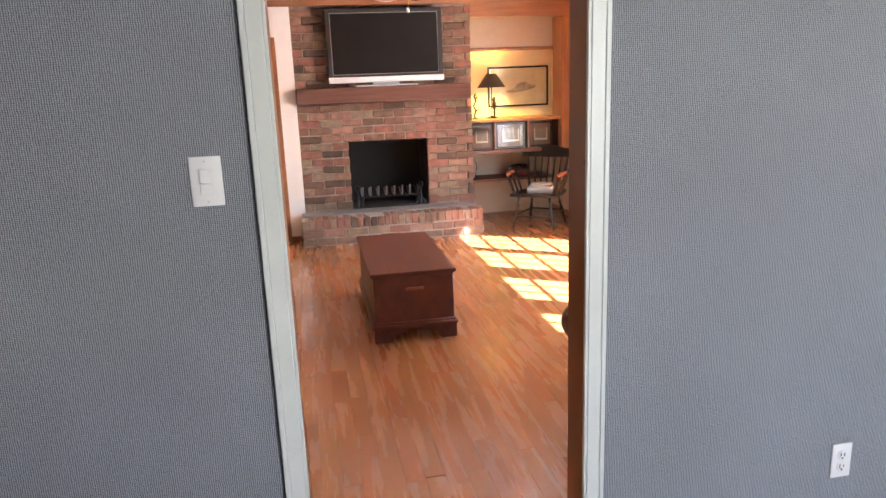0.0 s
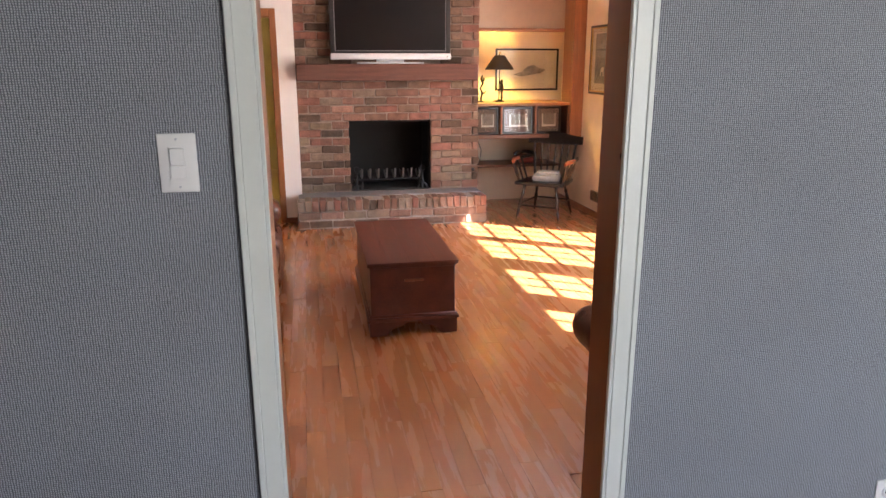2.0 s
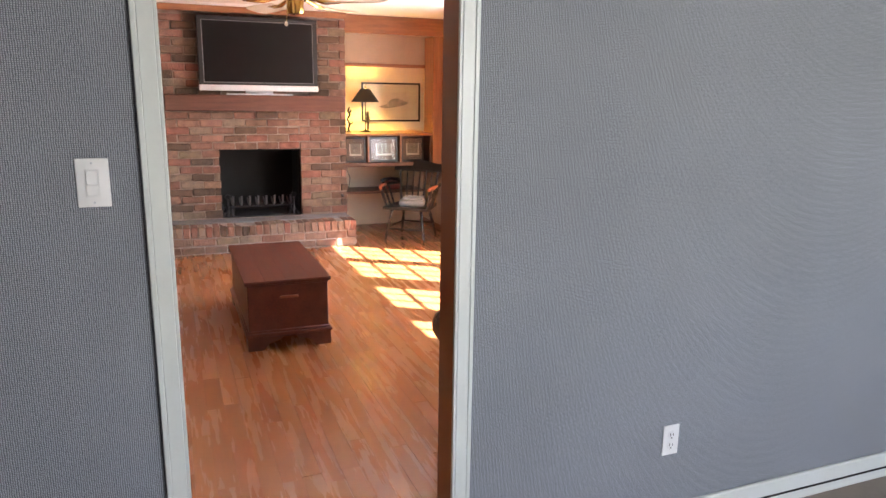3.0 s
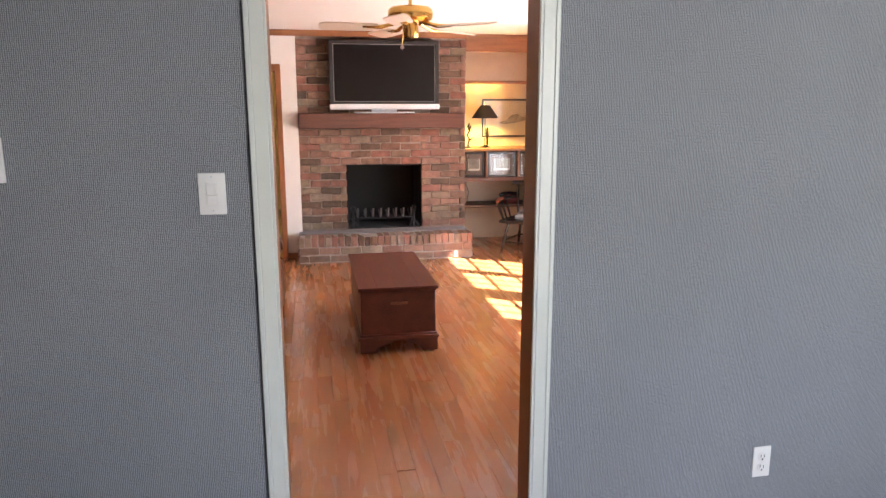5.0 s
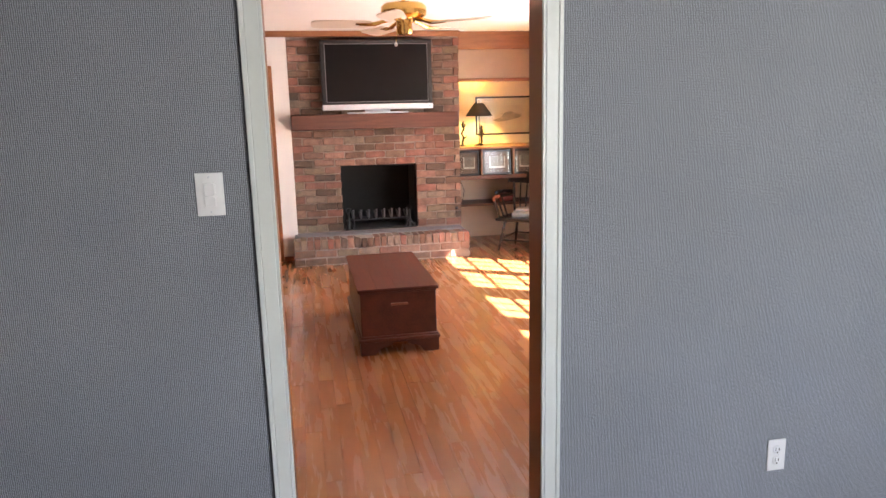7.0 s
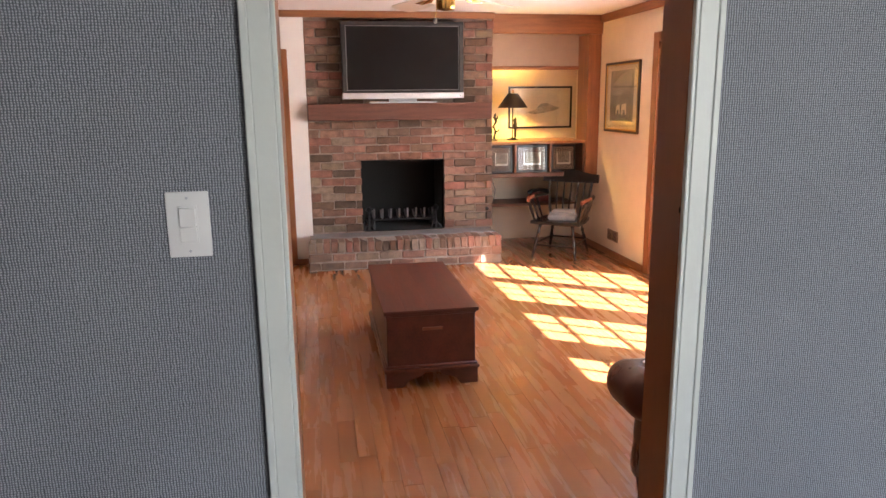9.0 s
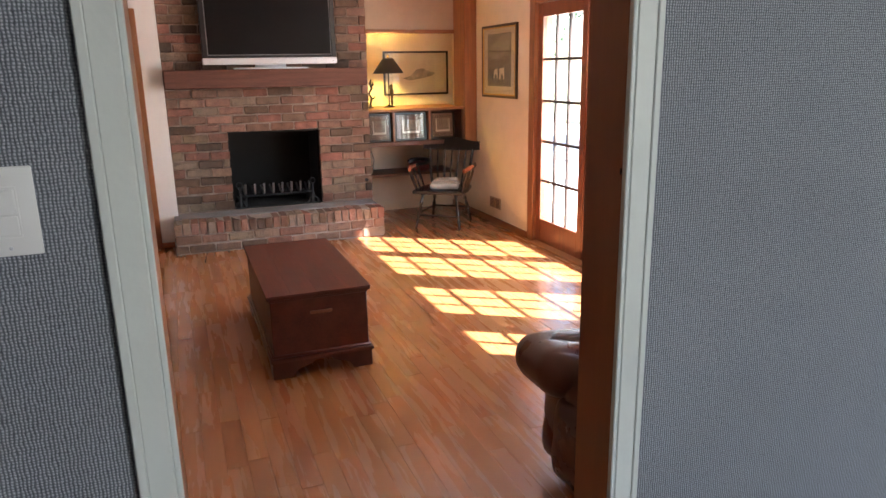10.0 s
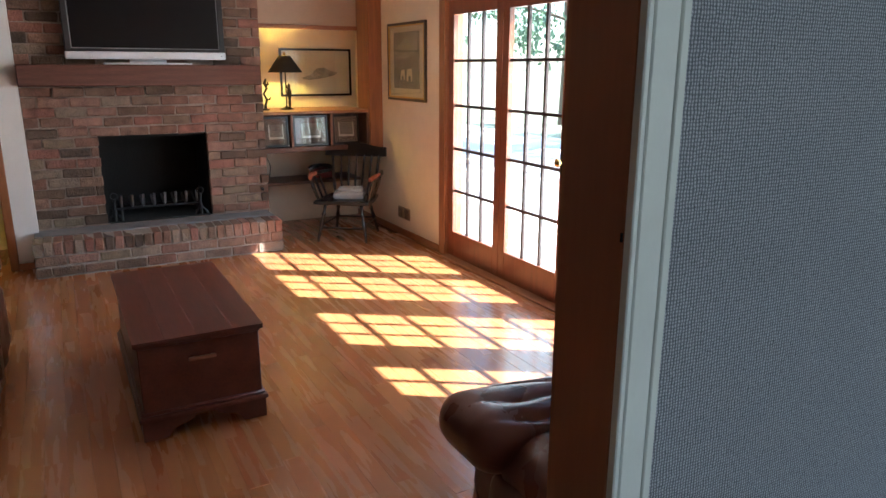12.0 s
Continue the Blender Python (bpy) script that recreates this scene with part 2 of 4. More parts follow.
def mesh_of(name, bm, material, smooth=None):
    me = bpy.data.meshes.new(name)
    bmesh.ops.recalc_face_normals(bm, faces=bm.faces)
    bm.to_mesh(me)
    bm.free()
    for k in (material if isinstance(material, (list, tuple)) else [material]):
        me.materials.append(k)
    if smooth:
        me.shade_smooth()
        me.set_sharp_from_angle(angle=radians(smooth))
    return me


def part(name, bm, material, parent=None, label="", smooth=40):
    ob = new(name, mesh_of(name, bm, material, smooth))
    if parent is not None:
        ob.parent = parent
        if parent.data is None:
            ob.matrix_parent_inverse = Matrix.Translation(-parent.location)
    if label:
        ob["label"] = label
    return ob


def thing(name, label, category, group="", at=(0, 0, 0)):
    ob = new(name)
    ob.location = at
    ob.empty_display_size = 0.1
    return tagged(ob, label, category, group)


def setting(name, bm, material, label, category="wall", smooth=None):
    return tagged(part(name, bm, material, smooth=smooth), label, category, kind="structure")


# ---- large structure ----
CEIL_Z = 2.32
XL, XR = -1.95, 2.79            # side walls of the den
YB = 5.35                      # white wall with the hall door
DX0, DX1 = -0.091, 0.688       # doorway between the rooms
TH = 0.111

# grey wall with the doorway
wall = setting("wall_south", boxes((-3.0, DX0 - 0.02, 0, TH, -0.08, CEIL_Z), (DX1 + 0.02, 3.0, 0, TH, -0.08, CEIL_Z), (DX0 - 0.02, DX1 + 0.02, 0, TH, 2.05, CEIL_Z)), [WALLW, GRASS], "grey woven grasscloth wall with a cased doorway")
for f in wall.data.polygons:
    if f.normal.y < -0.5:
        f.material_index = 1
setting("floor_near", boxes((-3.0, 3.0, -4.2, 0.0, -0.17, -0.075)), mat("near_floor", (0.22, 0.18, 0.15), 0.5, spread=0.15, scale=3, bump=0.1), "dull grey-brown floor of the grey room", "floor")
setting("floor_base", boxes((XL - 0.2, XR + 0.15, 0.0, 6.3, -0.12, -0.006)), SOOT, "dark floor base under the planks", "floor")
setting("ceiling", boxes((XL - 0.2, XR + 0.15, 0.0, 6.3, CEIL_Z, CEIL_Z + 0.1)), CEIL, "plain white ceiling of the den", "ceiling")
setting("ceiling_near", boxes((-3.14, 3.14, -4.34, -0.0, CEIL_Z - 0.002, CEIL_Z + 0.1)), CEIL, "plain white ceiling of the grey room", "ceiling")
# near room, closed behind the camera
setting("wall_near_west", boxes((-3.12, -3.0, -4.2, TH, -0.08, CEIL_Z)), GRASS, "grey grasscloth side wall")
setting("wall_near_north", boxes((-3.12, 1.6, -4.32, -4.2, -0.08, CEIL_Z), (2.98, 3.12, -4.32, -4.2, -0.08, CEIL_Z), (1.6, 2.98, -4.32, -4.2, -0.08, 0.9), (1.6, 2.98, -4.32, -4.2, 2.1, CEIL_Z)), GRASS, "grey grasscloth wall behind the view, with an assumed window")
WX0, WX1, WZ0, WZ1 = 1.6, 2.98, 0.9, 2.1
setting("wall_near_east", boxes((3.0, 3.12, -4.2, TH, -0.08, CEIL_Z)), GRASS, "grey grasscloth side wall")
# unseen window, its place assumed to carry the lamp that lights the grey wall
win = setting("window_1", boxes((WX0, WX0 + 0.05, -4.29, -4.23, WZ0, WZ1), (WX1 - 0.05, WX1, -4.29, -4.23, WZ0, WZ1), (WX0 + 0.05, WX1 - 0.05, -4.29, -4.23, WZ0, WZ0 + 0.05), (WX0 + 0.05, WX1 - 0.05, -4.29, -4.23, WZ1 - 0.05, WZ1)), WHITE, "assumed white painted window frame, out of view", "window")
setting("baseboard", boxes((-3.0, DX0 - 0.061, -0.016, 0, -0.075, 0.042, 0.004), (DX1 + 0.061, 3.0, -0.016, 0, -0.075, 0.042, 0.004)), WHITE, "white painted baseboard under the grey wall", "baseboard")


def profile_post(x0, x1, z0, z1, flip=False):
    """A moulded casing board standing on the grey wall: a thin inner bead, a flat, a raised back band."""
    bm = bmesh.new()
    w = x1 - x0
    steps = ((0.0, 0.15, 0.0140), (0.15, 0.78, 0.0155), (0.78, 1.0, 0.0180))
    for a, b, d in steps:
        a, b = (1 - b, 1 - a) if flip else (a, b)
        box(bm, x0 + a * w, x0 + b * w, -d, 0, z0, z1, 0.0018)
    return bm


CW = 0.061
door_trim = setting("trim", profile_post(DX0 - CW, DX0, -0.075, 2.05, True), WHITE, "white painted moulded door casing", "trim")
setting("trim", profile_post(DX1, DX1 + CW, -0.075, 2.05), WHITE, "white painted moulded door casing", "trim")
setting("trim", boxes((DX0 - CW, DX1 + CW, -0.018, 0, 2.05, 2.115, 0.004)), WHITE, "white painted head casing over the doorway", "trim")
jamb = setting("door_1", boxes((DX0 - 0.02, DX0, 0, TH + 0.004, 0, 2.05, 0.002), (DX1, DX1 + 0.02, 0, TH + 0.004, 0, 2.05, 0.002), (DX0, DX1, 0, TH + 0.004, 2.03, 2.05, 0.002)), LINING, "brown stained wooden door lining", "door frame")
part("latch_mortise", boxes((DX1 - 0.0012, DX1 + 0.002, 0.001, 0.004, 1.294, 1.305)), BLACK, jamb, "small dark latch notch")
setting("trim", boxes((DX0 - 0.075, DX0 - 0.001, TH + 0.005, TH + 0.052, 0, 2.06, 0.004), (DX1 + 0.004, DX1 + 0.075, TH, TH + 0.018, 0, 2.06, 0.004), (DX0 - 0.075, DX1 + 0.075, TH, TH + 0.018, 2.06, 2.12, 0.004)), TRIM, "brown stained door casing on the den side", "trim")

# den: white wall with the hall door
HX0, HX1, HZ = -0.945, -0.312, 1.91
setting("wall_west", boxes((XL - 0.12, XL, TH, YB + 0.12, 0, CEIL_Z)), DIMWALL, "unseen den wall, made dark brown to cut bounce light")
setting("wall_north", boxes((XL, HX0 - 0.015, YB, YB + 0.12, 0, CEIL_Z), (HX1 + 0.015, -0.098, YB, YB + 0.12, 0, CEIL_Z), (HX0 - 0.015, HX1 + 0.015, YB, YB + 0.12, HZ + 0.015, CEIL_Z)), WALLW, "white painted wall with the hall doorway")
hall_door = setting("door_2", boxes((HX0 - 0.015, HX0, YB - 0.004, YB + 0.124, 0, HZ + 0.015), (HX1, HX1 + 0.015, YB - 0.004, YB + 0.124, 0, HZ + 0.015), (HX0, HX1, YB - 0.004, YB + 0.124, HZ, HZ + 0.015)), TRIM, "brown stained lining of the hall doorway", "door frame")
part("casing", boxes((HX0 - 0.07, HX0 - 0.004, YB - 0.022, YB - 0.003, 0, HZ + 0.075, 0.004)), TRIM, hall_door)
part("casing", boxes((HX1 + 0.004, HX1 + 0.06, YB - 0.022, YB - 0.003, 0, HZ + 0.075, 0.004)), TRIM, hall_door)
part("head_casing", boxes((HX0 - 0.004, HX1 + 0.004, YB - 0.022, YB - 0.003, HZ + 0.006, HZ + 0.075, 0.004)), TRIMH, hall_door)
setting("baseboard", boxes((XL, HX0 - 0.07, YB - 0.014, YB, 0, 0.09, 0.003), (HX1 + 0.06, -0.15, YB - 0.014, YB, 0, 0.05, 0.003)), TRIMH, "dark stained baseboard on the white wall", "baseboard")

# hall behind
HALL = mat("hall_paint", (0.80, 0.74, 0.56), 0.6, spread=0.04)
HX, HY1 = -1.0, 9.0
setting("wall_hall_west", boxes((HX - 0.1, HX, YB + 0.12, HY1, 0, CEIL_Z)), HALL, "pale painted hall wall")
setting("wall_hall_east", boxes((-0.2, -0.1, YB + 0.12, HY1, 0, CEIL_Z)), HALL, "pale painted hall wall")
setting("wall_hall_end", boxes((HX - 0.1, -0.1, HY1, HY1 + 0.1, 0, CEIL_Z)), HALL, "pale painted end wall of the hall")
setting("floor_hall", boxes((HX - 0.1, -0.1, YB, HY1 + 0.1, -0.1, -0.002)), mat("hall_floor", (0.62, 0.52, 0.36), 0.5, spread=0.1), "pale floor of the hall", "floor")
setting("ceiling_hall", boxes((HX - 0.1, -0.1, YB + 0.12, HY1, CEIL_Z + 0.002, CEIL_Z + 0.1)), CEIL, "plain hall ceiling", "ceiling")

# right wall with the glazed doors
GY0, GY1, GZ = 1.10, 4.26, 1.985
setting("wall_east", boxes((XR, XR + 0.14, TH, GY0, 0, CEIL_Z), (XR, XR + 0.14, GY1, 6.3, 0, CEIL_Z), (XR, XR + 0.14, GY0, GY1, GZ, CEIL_Z)), CREAM, "cream textured wall with glazed doors")
setting("wall_alcove", boxes((1.60, XR, 6.12, 6.24, 0, CEIL_Z)), CREAM, "cream textured back wall of the alcove")
setting("trim", boxes((XR - 0.03, XR, TH, 5.44, CEIL_Z - 0.075, CEIL_Z, 0.008)), TRIMY, "brown stained crown trim along the ceiling", "trim")
setting("trim", boxes((XL, 1.67, 5.33, 5.348, CEIL_Z - 0.06, CEIL_Z, 0.006)), TRIMH, "brown stained crown trim over the fireplace wall", "trim")
setting("baseboard", boxes((XR - 0.014, XR, 4.345, 6.12, 0, 0.06, 0.004)), TRIMY, "dark stained baseboard on the cream wall", "baseboard")

# chimney breast, firebox, hearth (cores; the bricks come last)
BX0, BX1, BY = -0.098, 1.67, 5.432
FX0, FX1, FZ0, FZ1 = 0.378, 1.19, 0.272, 0.965
breast = setting("chimney_breast", boxes((BX0, FX0, BY, 6.12, 0, CEIL_Z), (FX1, BX1, BY, 6.12, 0, CEIL_Z), (FX0, FX1, BY, 6.12, FZ1, CEIL_Z), (FX0, FX1, BY, 6.12, 0, FZ0)), MORTARB, "red brick chimney breast with a fireplace", "fireplace")
setting("firebox", boxes((FX0 - 0.02, FX0 + 0.02, BY + 0.03, 6.0, FZ0, FZ1), (FX1 - 0.02, FX1 + 0.02, BY + 0.03, 6.0, FZ0, FZ1), (FX0 + 0.02, FX1 - 0.02, 5.9, 6.0, FZ0, FZ1), (FX0 + 0.02, FX1 - 0.02, BY + 0.03, 5.9, FZ1 - 0.02, FZ1 + 0.01), (FX0 + 0.02, FX1 - 0.02, BY, 5.9, FZ0, FZ0 + 0.012)), SOOT, "black sooty firebox", "fireplace")
QX0, QX1, QY, QZ = -0.14, 1.66, 5.0, 0.272
hearth = setting("hearth", boxes((QX0 + 0.01, QX1 - 0.01, QY + 0.01, BY, 0, QZ - 0.012)), MORTAR, "raised red brick hearth in front of the fireplace", "hearth")
mantel = tagged(part("mantel", boxes((BX0 + 0.004, BX1 - 0.045, 5.25, BY - 0.002, 1.345, 1.50, 0.008)), MANTEL), "rough dark red-brown wooden mantel beam", "mantel")

# alcove beside the chimney
PY = 5.46
setting("trim", boxes((BX1, XR, PY - 0.03, PY + 0.05, 2.14, CEIL_Z, 0.006)), TRIMH, "brown stained beam over the alcove", "trim")
setting("soffit", boxes((BX1, XR, PY + 0.28, 6.12, 1.85, CEIL_Z)), mat("soffit_paint", (0.50, 0.39, 0.29), 0.8, spread=0.06, bump=0.1), "dull tan soffit panel over the alcove", "wall")
setting("trim", boxes((BX1, 2.67, PY + 0.26, PY + 0.3, 1.815, 1.85, 0.004)), TRIMH, "thin brown trim under the soffit", "trim")
setting("trim", boxes((2.66, XR, PY, PY + 0.06, 0.745, 2.14, 0.004)), TRIM, "brown stained upright beside the alcove", "trim")
setting("trim", boxes((2.66, 2.675, PY + 0.06, PY + 0.28, 1.11, 2.14)), TRIM, "brown stained side panel of the alcove", "trim")
# ---- shapes for soft and turned things ----


def cushion(cx, cy, cz, sx, sy, sz, r, crown=0.0, amp=0.0, cuts=9, m=None, seed=0.0, freq=6.0):
    """A stuffed block: a rounded box, domed on top, with soft creases."""
    bm = bmesh.new()
    bmesh.ops.create_cube(bm, size=1.0)
    bmesh.ops.subdivide_edges(bm, edges=bm.edges[:], cuts=cuts, use_grid_fill=True)
    h = Vector((sx / 2, sy / 2, sz / 2))
    for v in bm.verts:
        p = Vector((v.co.x * sx, v.co.y * sy, v.co.z * sz))
        q = Vector([max(-(h[k] - r), min(h[k] - r, p[k])) for k in range(3)])
        d = p - q
        if d.length > 1e-6:
            p = q + d.normalized() * r
        lift = crown * max(0, 1 - (p.x / h.x) ** 2) * max(0, 1 - (p.y / h.y) ** 2)
        p.z += lift if v.co.z > 0 else 0
        if amp:
            n = noise.noise(Vector((p.x * freq + seed, p.y * freq * 1.4, p.z * freq))) + 0.5 * noise.noise(p * freq * 2.7 + Vector((seed, 3, 1)))
            p += (d.normalized() if d.length > 1e-6 else Vector((0, 0, 1))) * n * amp
        v.co = p + Vector((cx, cy, cz)) if m is None else m @ p
    return bm


def join(*bms):
    out = bmesh.new()
    for b in bms:
        me = bpy.data.meshes.new("tmp")
        b.to_mesh(me)
        b.free()
        out.from_mesh(me)
        bpy.data.meshes.remove(me)
    return out


def tube(points, r, steps=8):
    """A round bar along points."""
    bm = bmesh.new()
    pts = [Vector(p) for p in points]
    rings = []
    for i, p in enumerate(pts):
        way = (pts[min(i + 1, len(pts) - 1)] - pts[max(i - 1, 0)]).normalized()
        side = way.orthogonal().normalized() if i == 0 else (side - way * side.dot(way)).normalized()
        up = way.cross(side)
        rr = r[i] if isinstance(r, (list, tuple)) else r
        rings.append([bm.verts.new(p + rr * (math.cos(2 * math.pi * k / steps) * side + math.sin(2 * math.pi * k / steps) * up)) for k in range(steps)])
    for a, b in zip(rings, rings[1:]):
        for k in range(steps):
            bm.faces.new((a[k], a[(k + 1) % steps], b[(k + 1) % steps], b[k]))
    bm.faces.new(reversed(rings[0])), bm.faces.new(rings[-1])
    return bm


# ---- things on the grey wall ----


sw = thing("light_switch", "white rocker light switch on the grey wall", "switch", at=(-0.2625, 0, 1.2515))
part("plate", boxes((-0.2995, -0.2255, -0.006, 0, 1.2515, 1.3695, 0.0025, 2)), PLASTIC, sw)
part("surround", boxes((-0.28, -0.246, -0.0075, -0.006, 1.2765, 1.3445, 0.001)), PLASTIC, sw)
part("rocker", join(boxes((-0.2775, -0.2485, -0.012, -0.0075, 1.3065, 1.3415, 0.002)), boxes((-0.2775, -0.2485, -0.0095, -0.0075, 1.2795, 1.3055, 0.001))), PLASTIC, sw)
for z in (1.2625, 1.3585):
    part("screw", lathe([(0.0026, 0), (0.0026, 0.0012), (0.0015, 0.002)], pose(-0.2625, -0.006, z, 90), 8), SILVER, sw)
th = thing("thermostat", "white square wall box on the grey wall", "thermostat", at=(-0.8265, 0, 1.355))
part("cover", boxes((-0.8665, -0.7905, -0.022, 0, 1.355, 1.47, 0.004, 2)), PLASTIC, th)
part("edge", boxes((-0.8695, -0.7875, -0.005, 0, 1.352, 1.473, 0.002)), PLASTIC, th)
out = thing("wall_outlet", "white double wall outlet on the grey wall", "outlet", at=(1.5565, 0, 0.247))
part("plate", boxes((1.5215, 1.5915, -0.006, 0, 0.248, 0.365, 0.0025, 2)), PLASTIC, out)
for z in (0.287, 0.327):
    s = part("socket", lathe([(0.0165, 0), (0.0165, 0.003), (0.015, 0.004)], pose(1.5565, -0.005, z, 90), 16), PLASTIC, out)
    part("slot", boxes((1.549, 1.5515, -0.0095, -0.0088, z - 0.003, z + 0.009), (1.5615, 1.564, -0.0095, -0.0088, z - 0.003, z + 0.007), (1.554, 1.559, -0.0095, -0.0088, z - 0.012, z - 0.007)), BLACK, s)

# ---- glazed doors in the right wall ----
DOORW = mat("door_wood", (0.21, 0.066, 0.031), 0.35, spread=0.25, scale=5, stretch=(6, 6, 0.6), coat=0.3)


def glazed_leaf(label, cols=3, width=0.74):
    """One leaf, standing with its hinge side at y 0, running to -y; x 0 is the room face."""
    root = thing("glazed_door", label, "door", "leaves of the glazed doors")
    st, d, zt, zb = 0.075, 0.042, 1.867, 0.215
    top = 1.97
    part("stile", boxes((0, d, -st, 0, 0.012, top, 0.003)), DOORW, root)
    part("stile", boxes((0, d, -width, -width + st, 0.012, top, 0.003)), DOORW, root)
    part("top_rail", boxes((0, d, -width + st, -st, zt, top, 0.003)), DOORW, root)
    part("bottom_rail", boxes((0, d, -width + st, -st, 0.012, zb, 0.003)), DOORW, root)
    gw, gh = (width - 2 * st) / cols, (zt - zb) / 5
    for k in range(1, cols):
        y = -st - gw * k
        part("muntin", boxes((0.008, 0.034, y - 0.011, y + 0.011, zb, zt, 0.004)), MUNTIN_DARK, root)
    for k in range(1, 5):
        z = zb + gh * k
        part("muntin", boxes((0.0085, 0.0335, -width + st, -st, z - 0.011, z + 0.011, 0.004)), MUNTIN_DARK, root)
    for c in range(cols):
        for r in range(5):
            y1, z0 = -st - gw * c, zb + gh * r
            p = part("pane", boxes((0.019, 0.023, y1 - gw + 0.004, y1 - 0.004, z0 + 0.004, z0 + gh - 0.004)), GLASS, root)
            p.visible_shadow = False
    return root


LX = XR + 0.012
leaf = glazed_leaf("brown stained glazed door leaf with fifteen panes")
leaf.matrix_basis = pose(LX, 4.226, 0)
leaf2 = copy_thing(leaf, pose(LX, 3.482, 0))
copy_thing(leaf, pose(LX, 2.555, 0))
leaf4 = glazed_leaf("brown stained narrow glazed door leaf with ten panes", 2, 0.53)
leaf4.matrix_basis = pose(LX, 1.64, 0)
knob = part("handle", join(lathe([(0.022, 0), (0.022, 0.004), (0.009, 0.006), (0.009, 0.03), (0.024, 0.036), (0.026, 0.05), (0.015, 0.058)], pose(0, -0.70, 0.93, 0, -90), 14), boxes((-0.004, 0.0, -0.722, -0.678, 0.85, 1.0, 0.002))), BRASS, leaf2, "brass door knob")
knob.matrix_parent_inverse = Matrix.Identity(4)
frame_ob = setting("window_2", boxes((XR - 0.02, XR, 4.23, 4.325, 0, 2.055, 0.004), (XR - 0.02, XR, 1.01, 1.10, 0, 2.055, 0.004), (XR - 0.02, XR, 1.10, 4.23, 1.975, 2.055, 0.004)), TRIM, "brown stained casing round the glazed doors", "door frame")
for y0, y1 in ((2.558, 2.738), (1.643, 1.812), (1.10, 1.107)):
    part("post", boxes((XR, XR + 0.1, y0, y1, 0, 1.985, 0.003)), TRIM, frame_ob)
part("threshold", boxes((XR - 0.07, XR + 0.14, 1.10, 4.22, -0.004, 0.016, 0.006, 2)), TRIMY, frame_ob)
part("lining", boxes((XR, XR + 0.14, 4.228, 4.26, 0.01, 1.975), (XR, XR + 0.14, 1.10, 4.228, 1.973, 1.985)), TRIM, frame_ob)

# ---- blanket chest ----


def blanket_chest():
    x0, x1, y0, y1 = 0.292, 0.775, 2.244, 3.322
    root = thing("blanket_chest", "dark red-brown wooden chest with bracket feet on the floor", "chest", at=((x0 + x1) / 2, (y0 + y1) / 2, 0))
    part("body", boxes((x0, x1, y0, y1, 0.105, 0.408, 0.004)), CHEST, root)
    lid = part("lid", boxes((x0 - 0.016, x1 + 0.016, y0 - 0.018, y1 + 0.012, 0.409, 0.426, 0.005, 2)), CHEST, root, "polished red-brown lid of four boards")
    cuts_x = (x0 - 0.016, x0 + 0.105, x0 + 0.228, x0 + 0.372, x1 + 0.016)
    for a, b in zip(cuts_x, cuts_x[1:]):
        part("board", boxes((a, b - 0.0002, y0 - 0.018, y1 + 0.012, 0.4262, 0.432, 0.0005)), CHEST, lid)
    part("lid_edge", boxes((x0 - 0.004, x1 + 0.004, y0 - 0.006, y1 + 0.004, 0.396, 0.409, 0.004)), CHEST, root)
    part("base_moulding", join(boxes((x0 - 0.021, x1 + 0.021, y0 - 0.023, y1 + 0.018, 0.085, 0.107, 0.008, 2)), boxes((x0 - 0.010, x1 + 0.010, y0 - 0.012, y1 + 0.008, 0.107, 0.122, 0.005))), CHEST, root)
    for sx in (0, 1):
        for sy in (0, 1):
            bm = bmesh.new()
            for axis in (0, 1):
                n = 10
                prof = [(0.0, 0.0), (0.085, 0.0), (0.1, 0.008), (0.108, 0.03), (0.122, 0.055), (0.15, 0.072), (0.175, 0.08), (0.205, 0.1), (0.21, 0.128), (0.0, 0.128)]
                fs = []
                for dep in (0.0, 0.02):
                    ring = []
                    for u, z in prof:
                        px = (x0 - 0.01 + u) if axis == 0 else (x0 - 0.009 + dep)
                        py = (y0 - 0.012 + dep) if axis == 0 else (y0 + 0.009 + u)
                        if sx:
                            px = x0 + x1 - px
                        if sy:
                            py = y0 + y1 - py
                        ring.append(bm.verts.new((px, py, z * 0.664)))
                    fs.append(ring)
                bm.faces.new(fs[0]), bm.faces.new(list(reversed(fs[1])))
                for i in range(len(prof)):
                    j = (i + 1) % len(prof)
                    bm.faces.new((fs[0][i], fs[0][j], fs[1][j], fs[1][i]))
            part("bracket_foot", bm, CHEST, root)
    part("apron", boxes((x0 + 0.02, x1 - 0.02, y0 + 0.004, y0 + 0.018, 0.07, 0.085)), CHEST, root)
    part("handle", join(boxes((0.482, 0.592, y0 - 0.018, y0 - 0.004, 0.318, 0.334, 0.004, 2)), boxes((0.49, 0.505, y0 - 0.006, y0, 0.32, 0.332), (0.57, 0.585, y0 - 0.006, y0, 0.32, 0.332))), mat("handle_wood", (0.30, 0.12, 0.06), 0.4), root, "lighter wooden pull")
    return root


blanket_chest()

